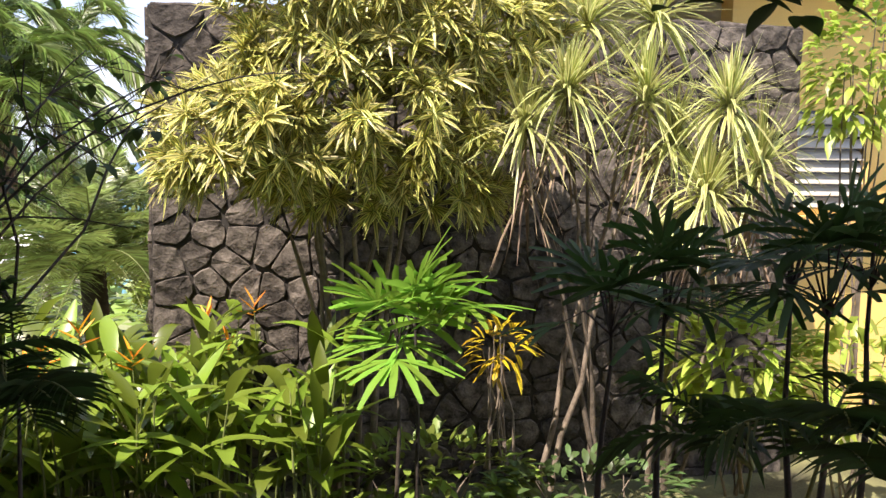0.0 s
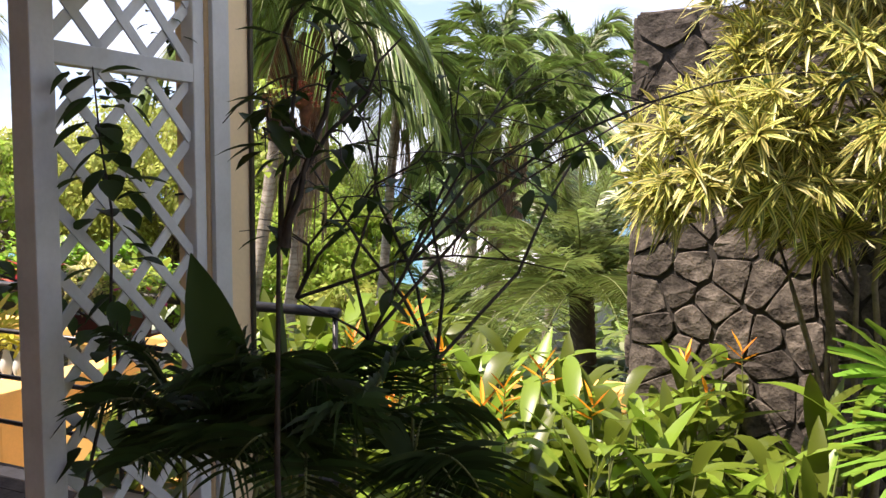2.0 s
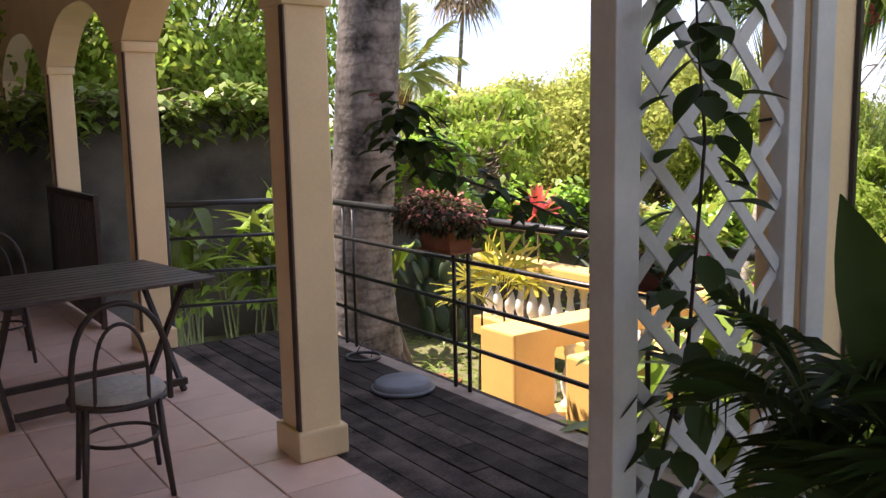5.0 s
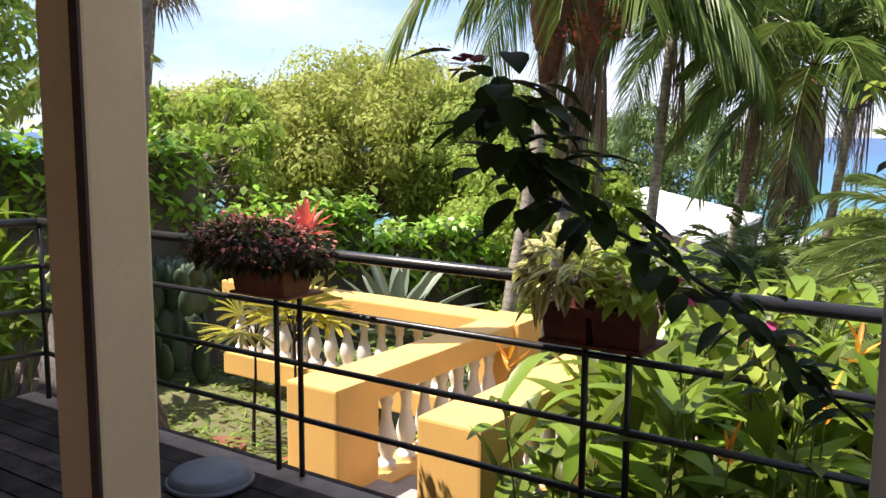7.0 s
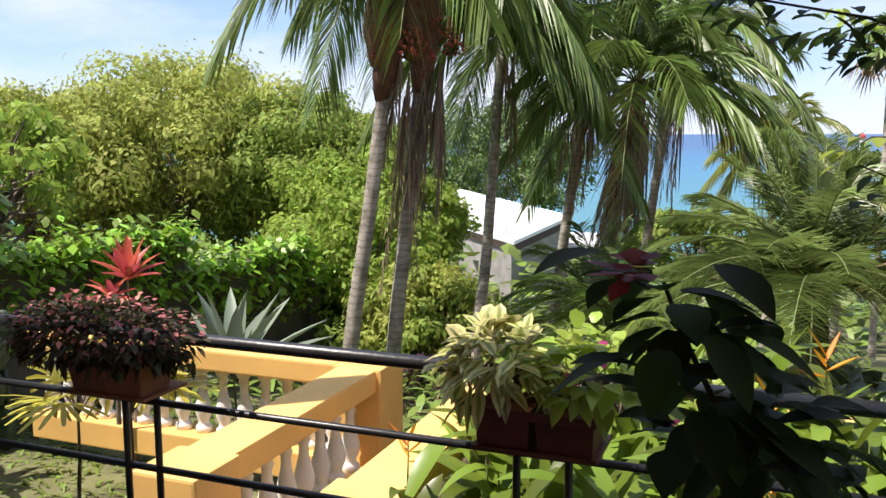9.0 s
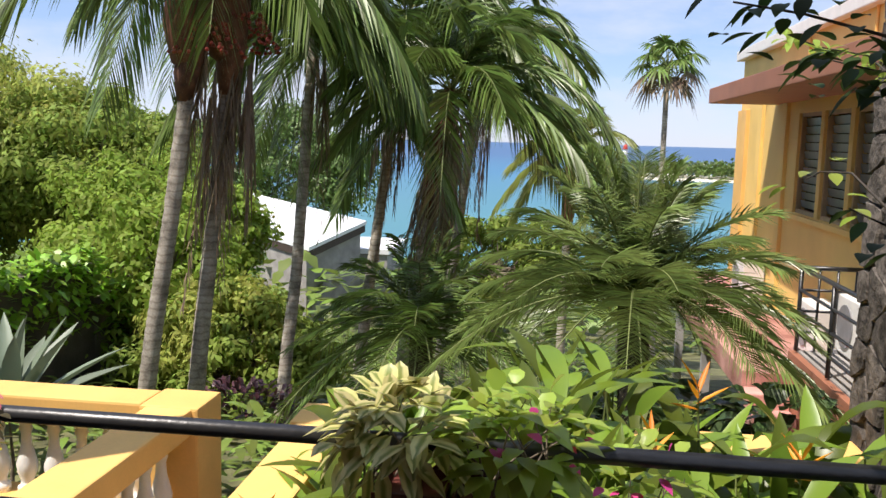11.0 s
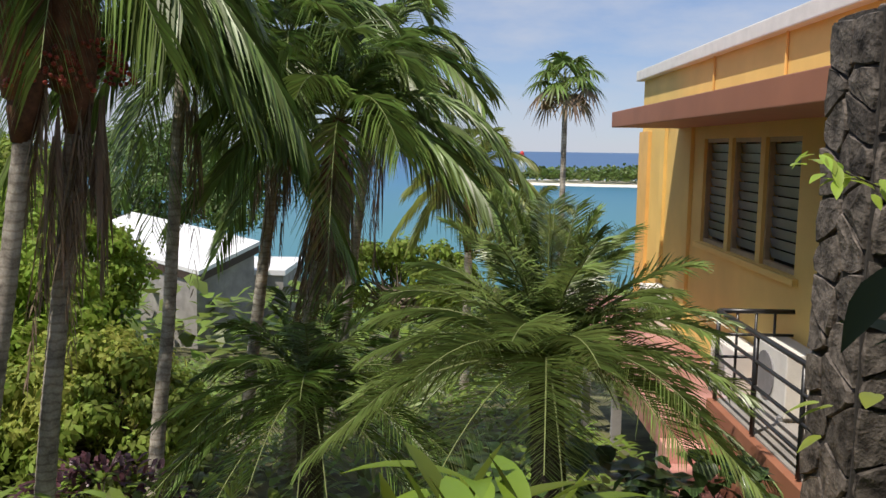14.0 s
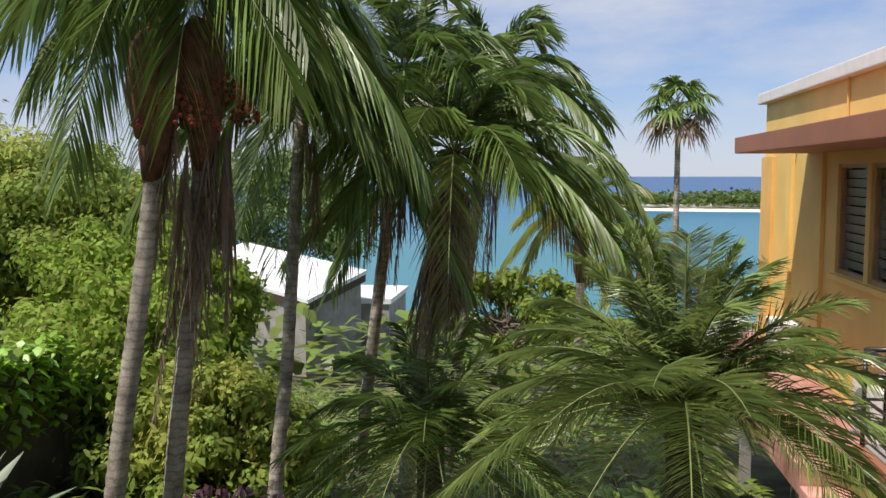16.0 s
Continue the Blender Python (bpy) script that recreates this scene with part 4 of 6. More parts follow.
# heliconias: three forms, repeated
def heliconia(seed, flowers, label, group):
    rnd = random.Random(seed)
    root = tagged(empty("heliconia", pose(0, 0, 0)), label, "heliconia", group)
    lv = Leaves()
    fl = Leaves()
    runs = []
    for s in range(4):
        bx, by = rnd.uniform(-0.14, 0.14), rnd.uniform(-0.14, 0.14)
        h = rnd.uniform(0.75, 1.3)
        lean = Vector((rnd.uniform(-.15, .15), rnd.uniform(-.15, .15), 1))
        tip = Vector((bx, by, 0)) + lean * h
        runs.append((bend((bx, by, 0), tip, 0, 3, 0.01), 0.012))
        a0 = rnd.uniform(0, math.tau)
        for k in range(4):
            t = 0.6 + 0.4 * k / 3
            p = Vector((bx, by, 0)) + lean * h * t
            a = a0 + math.pi * k + rnd.uniform(-.5, .5)
            e = rnd.uniform(0.35, 1.25)
            d = Vector((math.cos(a) * math.cos(e), math.sin(a) * math.cos(e), math.sin(e)))
            lv.blade(p, d, rnd.uniform(0.38, 0.68), rnd.uniform(0.075, 0.13), rnd.uniform(0.1, 0.7), 6, "lance", fold=0.14)
        if s < flowers:
            runs.append((bend(tip, tip + Vector((0.02, 0, 0.28)), 0, 2), 0.006))
            for k in range(5):
                a = (k % 2) * math.pi + 0.4 + rnd.uniform(-.5, .5)
                fl.blade(tip + Vector((0.02, 0, 0.2 + 0.02 * k)), Vector((math.cos(a), math.sin(a), 0.2 + 0.3 * k)), 0.13, 0.024, -0.1, 3, "lance", fold=0.4)
    lv.done("leaves", M["heliconia"], root)
    stalks("stem", runs, M["greenstem"], root, "pale green upright stems")
    if flowers:
        fl.done("flower", M["orange"], root, "orange pointed flower bracts")
    return root


HG = "heliconias in the garden bed"
hel = [heliconia(11, 0, "yellow-green heliconia with broad lance leaves", HG), heliconia(12, 1, "heliconia with an orange flower and green leaves", HG), heliconia(13, 0, "sunlit heliconia with upright leaves", HG)]
spots = []
rnd = random.Random(21)
while len(spots) < 84:
    x, y = rnd.uniform(-4.0, 0.1), rnd.uniform(4.65, 6.85)
    if (x > -0.7 and rnd.random() < 0.6) or (x > -3.0 and y > 6.1 and rnd.random() < 0.6):
        continue
    if all((x - a) ** 2 + (y - b) ** 2 > 0.03 for a, b in spots):
        spots.append((x, y))
extra = [(-8.6 + rnd.uniform(-.8, .8), 4.9 + rnd.uniform(-1.3, 1.2)) for _ in range(16)]
first = [True, True, True]
for i, (x, y) in enumerate(spots + extra):
    k = 1 if i % 5 == 3 and i < len(spots) else (i % 2) * 2
    sc = rnd.uniform(0.85, 1.1) * (1.0 if i < len(spots) else 1.15) * (1.1 if x < -1.6 and y > 5.4 else 1)
    m = pose(x, y, ground_height(x, y) - 0.02, 0, 0, rnd.uniform(0, 360)) @ Matrix.Scale(sc, 4)
    if first[k]:
        hel[k].matrix_basis = m
        hel[k].scale = (sc, sc, sc)
        first[k] = False
    else:
        o = copy_thing(hel[k], m)
        o.matrix_basis = m


# ---- feather palms ----
def ringed_trunk(pts, r0, r1, parent, material, label="", flare=1.5, rings=34):
    bm = bmesh.new()
    P, R = [], []
    pts = [Vector(p) for p in pts]
    m = rings * 2
    for i in range(m + 1):
        t = i / m
        s = t * (len(pts) - 1)
        k = min(len(pts) - 2, int(s))
        P.append(pts[k].lerp(pts[k + 1], s - k))
        r = r0 + (r1 - r0) * t
        r *= 1 + (flare - 1) * max(0, 1 - t * 7) ** 2
        R.append(r * (1.04 if i % 2 else 0.97))
    bm_tube(bm, P, R, 12)
    return part("trunk", bm, material, parent, label, smooth=True)


def feather_palm(name, label, foot, top, n=16, L=1.9, leaf=0.42, width=0.032, r=(0.12, 0.075), mat_leaf="palm", skirt=0, fruit=False, sag=(0.35, 0.95), seed=1, up=(-0.25, 1.35), trunk_mat="palmtrunk", shaft=True, nleaf=60, mid=None, droop=0.55, flare=1.5, category="palm", back=1.15):
    random.seed(seed)
    foot, top = Vector(foot), Vector(top)
    root = tagged(empty(name, Matrix.Translation(foot)), label, category)
    loc = top - foot
    midp = (Vector(mid) - foot) if mid else loc * 0.5
    ringed_trunk([Vector((0, 0, -0.25)), midp * 0.5 + Vector((0, 0, 0)), midp, loc], r[0], r[1], root, M[trunk_mat], "", flare)
    for k in range(n):
        lv, wood = Leaves(), []
        a = math.tau * k * 0.382 + random.uniform(-0.2, 0.2)
        e = up[0] + (up[1] - up[0]) * ((k + 0.5) / n) + random.uniform(-0.1, 0.1)
        d = Vector((math.cos(a) * math.cos(e), math.sin(a) * math.cos(e), math.sin(e)))
        s = sag[1] + (sag[0] - sag[1]) * (k / n)
        lv.frond(loc + Vector((0, 0, 0.15 if shaft else 0.02)), d, L * random.uniform(0.85, 1.08), nleaf, leaf, width, s, random.uniform(0.0, 0.45), droop, 0.011, back=back, wood=wood, jit=0.2)
        fr_ = lv.done("frond", M[mat_leaf], root)
        stalks("midrib", wood, M["greenstem"], fr_)
    if shaft:
        bm = bmesh.new()
        bm_tube(bm, [loc * (1 - 1.45 / loc.length), loc * (1 - 1.2 / loc.length), loc * (1 - 0.6 / loc.length), loc + Vector((0, 0, 0.2))], [r[1] * 1.05, r[1] * 1.9, r[1] * 2.1, r[1] * 0.8], 12)
        part("crownshaft", bm, M["bootbrown"], root, "brown sheath below the fronds", smooth=True)
        if fruit:
            bm = bmesh.new()
            q = loc + Vector((-0.13, -0.1, -0.15))
            bm_tube(bm, [q, q + Vector((-0.05, -0.03, -0.2)), q + Vector((-0.07, -0.04, -0.55)), q + Vector((-0.03, -0.03, -0.9)), q + Vector((0.02, 0, -1.02))], [0.05, 0.13, 0.16, 0.13, 0.04], 10)
            part("spathe", bm, M["bootbrown"], root, "large red-brown woody sheath", smooth=True)
    if skirt:
        dl = Leaves()
        for k in range(skirt):
            a = random.uniform(0, math.tau)
            rr = random.uniform(1.1, 2.2) * r[1]
            d = Vector((math.cos(a) * 0.06, math.sin(a) * 0.06, 0)) - loc.normalized()
            o = loc + Vector((math.cos(a) * rr, math.sin(a) * rr, random.uniform(-1.5, -0.8) if fruit else random.uniform(-0.7, 0.0)))
            dl.frond(o, d, random.uniform(0.7, 2.3), 18, 0.2, 0.017, 0.0, -0.2, 0.6, 0.01, back=2.0, jit=0.6)
            for _ in range(3):
                dl.blade(o, d + Vector((random.uniform(-.1, .1), random.uniform(-.1, .1), 0)), random.uniform(0.6, 1.8), 0.03, 0.0, 4, "strap")
        dl.done("dead_fronds", M["deadleaf"], root, "dry grey-brown hanging fronds")
    if fruit:
        fr = bmesh.new()
        for k in range(150):
            a, b = random.uniform(0, math.tau), random.uniform(0, 1)
            c = loc + Vector((math.cos(a) * (0.16 + 0.2 * b), math.sin(a) * (0.16 + 0.2 * b), -0.65 - 0.35 * b))
            bmesh.ops.create_icosphere(fr, subdivisions=1, radius=0.022, matrix=Matrix.Translation(c))
        part("fruit", fr, M["fruit"], root, "clusters of small red fruit", smooth=True, kind="stuff")
    return root


feather_palm("palm", "slender palm with ringed trunk and red fruit", (-7.03, 9.8, -1.2), (-6.45, 10.2, 3.55), 17, 2.15, 0.56, 0.037, (0.088, 0.07), "palm", 5, True, seed=2, mid=(-6.74, 10.0, 1.0), sag=(0.7, 1.15), droop=0.8, up=(0.3, 1.4), nleaf=56)
feather_palm("palm", "slender palm with dry hanging fronds", (-6.67, 10.2, -1.27), (-6.2, 10.5, 3.64), 17, 2.05, 0.56, 0.037, (0.088, 0.07), "palm", 11, True, seed=3, mid=(-6.46, 10.4, 1.09), sag=(0.7, 1.15), droop=0.8, up=(0.3, 1.4), nleaf=56)
feather_palm("palm", "thin grey palm with drooping green fronds", (-6.26, 11.8, -1.54), (-5.97, 12.2, 3.0), 17, 1.9, 0.52, 0.036, (0.085, 0.06), "palm", 4, seed=4, shaft=False, up=(0.1, 1.35), mid=(-6.11, 12.0, 0.2), sag=(0.8, 1.2))
feather_palm("palm", "tall palm with glossy arching fronds", (-5.86, 14.0, -1.92), (-5.2, 14.0, 3.4), 22, 2.25, 0.56, 0.038, (0.09, 0.065), "palm", 14, seed=5, sag=(0.5, 0.95), up=(0.15, 1.4), shaft=False)
feather_palm("palm", "palm with brown skirt of dead fronds", (-5.1, 13.0, -1.75), (-4.45, 13.0, 2.25), 26, 2.2, 0.56, 0.038, (0.1, 0.08), "palm", 40, seed=6, sag=(0.45, 0.9), up=(0.1, 1.4))
feather_palm("palm", "tall palm among others near the bay", (-4.89, 15.5, -2.17), (-4.24, 15.5, 3.3), 22, 2.2, 0.56, 0.038, (0.09, 0.06), "palm", 18, seed=7, sag=(0.5, 0.9), up=(0.15, 1.4), shaft=False)
feather_palm("palm", "light green palm down the slope", (-2.86, 20, -2.94), (-2.8, 20.0, 1.53), 22, 1.6, 0.45, 0.03, (0.1, 0.07), "palmlight", 0, seed=8)
feather_palm("palm", "small feather palm down the slope", (-1.47, 22, -3.27), (-1.47, 22.0, 0.41), 18, 1.4, 0.42, 0.03, (0.1, 0.07), "palmlight", 0, seed=9)
feather_palm("coconut_palm", "distant coconut palm with yellowish fronds", (-37.44, 24, -3.62), (-23.88, 15.99, 2.98), 15, 2.7, 0.85, 0.07, (0.2, 0.14), "palmlight", 0, seed=10, sag=(0.1, 0.7))
feather_palm("date_palm", "wide dwarf date palm with fine arching fronds", (-2.34, 9.5, -1.15), (-2.43, 9.5, 0.54), 52, 1.8, 0.33, 0.0145, (0.14, 0.13), "datepalm", 0, seed=12, shaft=False, up=(0.04, 1.5), nleaf=78, trunk_mat="bark_dark", droop=0.3, sag=(0.28, 0.62), back=0.5)
feather_palm("date_palm", "shaded dwarf date palm among other palms", (-4.39, 10.6, -1.34), (-4.39, 10.6, -0.06), 40, 1.45, 0.3, 0.016, (0.12, 0.12), "palm", 0, seed=13, shaft=False, up=(-0.4, 1.4), nleaf=44, trunk_mat="bark_dark", droop=0.35, sag=(0.35, 0.75), back=0.5)


def fan_palm(label, foot, top, n, stalk, L, seed, material, dead=4):
    random.seed(seed)
    foot, top = Vector(foot), Vector(top)
    root = tagged(empty("fan_palm", Matrix.Translation(foot)), label, "palm")
    loc = top - foot
    ringed_trunk([Vector((0, 0, -0.3)), loc * 0.5, loc], 0.085, 0.06, root, M["palmtrunk"])
    lv, dl, runs = Leaves(), Leaves(), []
    for k in range(n + dead):
        a = math.tau * k * 0.382
        e = -0.75 + 2.1 * k / (n + dead)
        d = Vector((math.cos(a) * math.cos(e), math.sin(a) * math.cos(e), math.sin(e)))
        o = loc + d * stalk
        runs.append(([loc, loc.lerp(o, 0.5) + Vector((0, 0, 0.05)), o], 0.014))
        (dl if k < dead else lv).fan(o, d + Vector((0, 0, -0.35)), 18, L, 0.07, 4.6, 0.6, "lance", 3)
    lv.done("fronds", M[material], root)
    dl.done("dead_fronds", M["deadleaf"], root, "dry brown drooping fans")
    stalks("stalk", runs, M["greenstem"], root)


fan_palm("tall thin fan palm standing before the bay", (-0.51, 24, -3.62), (-0.51, 24.0, 3.67), 14, 0.6, 0.55, 31, "palm", 7)
fan_palm("distant tall fan palm above the hedge", (-30.04, 22, -3.27), (-20.99, 16.23, 5.55), 20, 0.75, 0.7, 32, "palmlight", 6)

# great ringed trunk beside the deck
gp = tagged(empty("royal_palm", pose(-7.4, 4.98, -0.75)), "thick grey palm trunk with pale lichen beside deck", "palm")
bm = bmesh.new()
P, R = [], []
for i in range(70):
    t = i / 69
    P.append((0.75 * t ** 0.8 - 0.15, 0.1 * t, 6.5 * t))
    R.append((0.29 - 0.06 * t + 0.26 * max(0, 1 - t * 5) ** 1.5) * (1 + (0.012 if i % 2 else -0.012)))
bm_tube(bm, P, R, 24)
part("trunk", bm, M["royaltrunk"], gp, smooth=True)
bm = bmesh.new()
for k in range(46):
    a = math.tau * k / 46
    q = random.uniform(0.5, 0.66)
    bm_tube(bm, [(-0.15 + 0.4 * math.cos(a), 0.4 * math.sin(a), random.uniform(0.35, 0.75)), (-0.15 + 0.52 * math.cos(a), 0.52 * math.sin(a), 0.25), (-0.15 + q * math.cos(a), q * math.sin(a), -0.05)], [0.02, 0.035, 0.03], 5)
part("root_mat", bm, M["bark"], gp, "rough mat of pale surface roots", smooth=True, kind="stuff")

# prickly pear and dark shrub at the boundary wall
pear = tagged(empty("prickly_pear", pose(-9.15, 6.9, ground_height(-9.15, 6.9))), "dark green prickly pear cactus by boundary wall", "cactus")
rnd = random.Random(44)


def pad(base, lean, turn, h, depth):
    bm = bmesh.new()
    bmesh.ops.create_uvsphere(bm, u_segments=12, v_segments=8, radius=0.5)
    m = pose(*base, 0, lean, turn) @ Matrix.Translation((0, 0, h * 0.48)) @ Matrix.Diagonal((0.09, h * 0.62, h, 1))
    bmesh.ops.transform(bm, matrix=m, verts=bm.verts)
    part("pad", bm, M["cactus"], pear, smooth=True)
    tip = pose(*base, 0, lean, turn) @ Vector((0, 0, h * 0.9))
    if depth:
        for sg in (-1, 1):
            pad(tip + Vector((rnd.uniform(-.05, .05), sg * 0.07, 0)), lean + rnd.uniform(-20, 20), turn + rnd.uniform(-40, 40), h * 0.85, depth - 1)


for bx, by in ((0, 0), (0.3, 0.2), (-0.2, 0.35)):
    pad(Vector((bx, by, 0)), rnd.uniform(-14, 14), rnd.uniform(0, 180), 0.42, 3)

# ---- boundary wall with ivy, step by step down the slope ----
for k, (x0, y0, x1, y1, zt) in enumerate(((-10.5, 1.5, -10.2, 5.6, 1.8), (-10.2, 5.6, -9.7, 7.8, 1.35), (-9.7, 7.8, -9.4, 10.2, 0.55), (-9.4, 10.2, -9.1, 12.6, 0.12), (-9.1, 12.6, -8.4, 16.5, -0.35))):
    bm = bmesh.new()
    L = math.hypot(x1 - x0, y1 - y0)
    bm_box(bm, -0.1, 0.1, 0, L - 0.003, -4.0, zt)
    o = part("boundary_wall", bm, M["darkwall"], None, "dark mossy garden boundary wall", kind="structure")
    o.matrix_basis = pose(x0, y0, 0, 0, 0, math.degrees(math.atan2(-(x1 - x0), y1 - y0)))
    lv = Leaves()
    for _ in range(int(420 * L)):
        t = random.random()
        p = Vector((x0 + (x1 - x0) * t, y0 + (y1 - y0) * t, zt))
        hang = random.random() ** 2
        p += Vector((random.uniform(-0.15, 0.25) + 0.1, random.uniform(-0.1, 0.1), 0.2 * random.random() + 0.25 * math.sin(t * 9 + k) ** 2 * random.random() - hang * (0.9 if k else 0.4)))
        a = random.uniform(0, math.tau)
        lv.blade(p, Vector((math.cos(a) * 0.7 + 0.4, math.sin(a) * 0.7 - 0.2, random.uniform(-0.7, 0.7))), random.uniform(0.1, 0.18), random.uniform(0.07, 0.12), 0.3, 2, "oval")
    tagged(lv.done("ivy", M["ivy"] if k else M["midgreen"], None, "bright ivy trailing over the boundary wall", "stuff"), category="ivy")

# dry twigs heaped on the wall's top beside the terrace
rnd = random.Random(61)
runs = []
for _ in range(90):
    y = rnd.uniform(1.7, 5.3)
    x = -10.5 + 0.073 * (y - 1.5)
    a = Vector((x + rnd.uniform(-.1, .15), y, 1.82 + rnd.uniform(0, .14)))
    b = a + Vector((rnd.uniform(-.1, .25), rnd.uniform(-.5, .5), rnd.uniform(-.12, .12)))
    runs.append((bend(a, b, 0, 3, 0.03), 0.008))
bm = bmesh.new()
for pts, r in runs:
    bm_tube(bm, pts, r, 4, False)
tagged(part("dry_twigs", bm, M["deadwood"], None, "dry pale twigs heaped on boundary wall", smooth=True, kind="stuff"), category="twigs")

# ---- broad leaved trees ----
def leafy_tree(label, c, r, n, L, material, seed, clumps=46, name="tree"):
    """A forked trunk under a crown of domed clumps; leaves lie on each dome like shingles."""
    rnd = random.Random(seed)
    c = Vector(c)
    foot = Vector((c.x, c.y, ground_height(c.x, c.y)))
    root = tagged(empty(name, Matrix.Translation(foot)), label, "tree")
    loc = c - foot
    lv = Leaves()
    runs = [(bend((0, 0, -0.3), loc, 0, 6, 0.12), 0.16)]
    clumps = int(clumps * 1.5)
    for p, v in crown_points(clumps, loc, (r[0] * 0.85, r[1] * 0.85, r[2] * 0.85), rnd, -0.6):
        p = p + Vector((rnd.uniform(-.3, .3), rnd.uniform(-.3, .3), rnd.uniform(-.3, .3))) * r[2] * 0.35
        runs.append((bend(loc * rnd.uniform(0.55, 0.95), p, 0.1, 4, 0.08), 0.03))
        cr = rnd.uniform(0.17, 0.34) * min(r)
        flat = rnd.uniform(0.55, 0.85)
        for _ in range(int(1.15 * n / clumps)):
            d = Vector((rnd.gauss(0, 1), rnd.gauss(0, 1), rnd.gauss(0.3, 0.8))).normalized()
            o = p + Vector((d.x, d.y, d.z * flat)) * cr * (rnd.uniform(0.55, 1.0) if rnd.random() < 0.85 else rnd.uniform(1.0, 1.4))
            a = d.orthogonal().normalized()
            b = d.cross(a)
            w = rnd.uniform(0, math.tau)
            t = a * math.cos(w) + b * math.sin(w) + d * rnd.uniform(-0.25, 0.55)
            lv.blade(o, t, L * rnd.uniform(0.55, 1.1), L * 0.46 * rnd.uniform(0.8, 1.2), rnd.uniform(0.1, 0.5), 2, "oval", side=d.cross(t) + Vector((rnd.uniform(-.4, .4), rnd.uniform(-.4, .4), rnd.uniform(-.4, .4))))
    lv.done("crown", M[material], root)
    stalks("limb", runs, M["bark"], root, "grey trunk and limbs", n=6)
    return root


leafy_tree("broad yellow-green tree behind boundary wall", (-15.14, 17.45, 0.99), (4.2, 3.5, 2.7), 50000, 0.14, "treelight", 1, 90)
leafy_tree("spreading pale green tree above the hedge", (-16.5, 14.83, 0.74), (3.2, 3.0, 2.2), 30000, 0.14, "treelight", 2, 60)
leafy_tree("dense green tree beyond the palms", (-13.87, 19.54, 0.52), (2.6, 2.6, 2.2), 22000, 0.163, "treemid", 3, 60)
leafy_tree("dark green tree down by the bay", (-20.4, 53.0, -1.0), (8.0, 5.0, 4.6), 26000, 0.3, "treedark", 4, 60)
leafy_tree("leafy tree filling the slope below palms", (-12.12, 17.84, 0.84), (2.4, 2.4, 2.0), 22000, 0.146, "treemid", 5, 60)
leafy_tree("bright leafy tree above terrace wall", (-13.12, 5.32, 2.8), (2.6, 2.6, 2.2), 22000, 0.146, "treebright", 6, 60)
leafy_tree("bright bush above the boundary wall", (-11.72, 9.57, 1.36), (1.3, 1.3, 1.0), 3600, 0.15, "treebright", 7, 36)
leafy_tree("leafy tree behind terrace end", (-15.1, 3.54, 2.37), (3.0, 3.0, 2.6), 19000, 0.155, "treebright", 8, 50)
leafy_tree("green tree mass below tall palms", (-8.28, 15.16, -2.12), (1.6, 1.6, 1.1), 9000, 0.15, "treemid", 9, 44)
leafy_tree("dark hedge trees beneath the palms", (-7.22, 12.88, -1.19), (1.5, 1.4, 1.1), 9000, 0.13, "treemid", 10, 44)
leafy_tree("dark leafy bush beside white roofed hut", (-9.0, 13.98, -0.37), (1.4, 1.4, 1.4), 9000, 0.14, "treebright", 11, 44)
leafy_tree("green trees between palms and bay", (-15.2, 22.7, 0.62), (3.5, 3.0, 2.4), 19000, 0.172, "treemid", 14, 60)
leafy_tree("bright leafy tree beside hut roof", (-10.2, 15.95, 0.15), (1.4, 1.5, 1.5), 11000, 0.13, "treebright", 15, 50)
leafy_tree("leafy tree before the hut roof", (-8.75, 16.0, 0.1), (0.95, 1.0, 1.15), 9000, 0.13, "treebright", 17, 36)
leafy_tree("green shrubs on the slope behind palms", (-4.4, 23.0, -1.1), (2.3, 1.2, 1.3), 9000, 0.17, "treemid", 18, 36)
leafy_tree("green bush below the leafy trees", (-7.6, 13.2, -0.95), (1.2, 1.2, 0.9), 13000, 0.12, "treelight", 16, 44)
lv = Leaves()
rnd = random.Random(5)
for _ in range(9000):
    x, y = rnd.uniform(-14, -0.9), rnd.uniform(7.9, 26)
    if -5.9 < x < -4.2 and y < 8.2:
        continue
    z = ground_height(x, y) + rnd.uniform(0, 0.35)
    a = rnd.uniform(0, math.tau)
    lv.blade(Vector((x, y, z)), Vector((math.cos(a), math.sin(a), rnd.uniform(0.2, 1.2))), rnd.uniform(0.15, 0.4), rnd.uniform(0.05, 0.12), 0.4, 3, "lance")
for _ in range(2500):
    x, y = rnd.uniform(-9.5, -5.7), rnd.uniform(4.6, 7.9)
    a = rnd.uniform(0, math.tau)
    lv.blade(Vector((x, y, ground_height(x, y))), Vector((math.cos(a), math.sin(a), rnd.uniform(0.3, 1.2))), rnd.uniform(0.05, 0.16), rnd.uniform(0.02, 0.05), 0.4, 2, "lance")
for _ in range(3500):
    x, y = rnd.uniform(-60, 40), rnd.uniform(26, 85)
    z = ground_height(x, y)
    for _ in range(6):
        a = rnd.uniform(0, math.tau)
        lv.blade(Vector((x, y, z)) + Vector((rnd.uniform(-1, 1), rnd.uniform(-1, 1), rnd.uniform(0, 2.2))), Vector((math.cos(a), math.sin(a) - 0.5, rnd.uniform(0.2, 1.2))), 0.9, 0.6, 0.3, 2, "oval")
tagged(lv.done("undergrowth", M["midgreen"], None, "green undergrowth covering the sloping garden", "stuff"), category="undergrowth")
shrub_ball("purple_shrub", "dark purple leaved shrub under palms", "shrub", (-6.43, 10.92, -1.23), (0.8, 0.6, 0.35), 420, 0.17, 0.05, M["purple"], 0.3, 0.4, "strap")
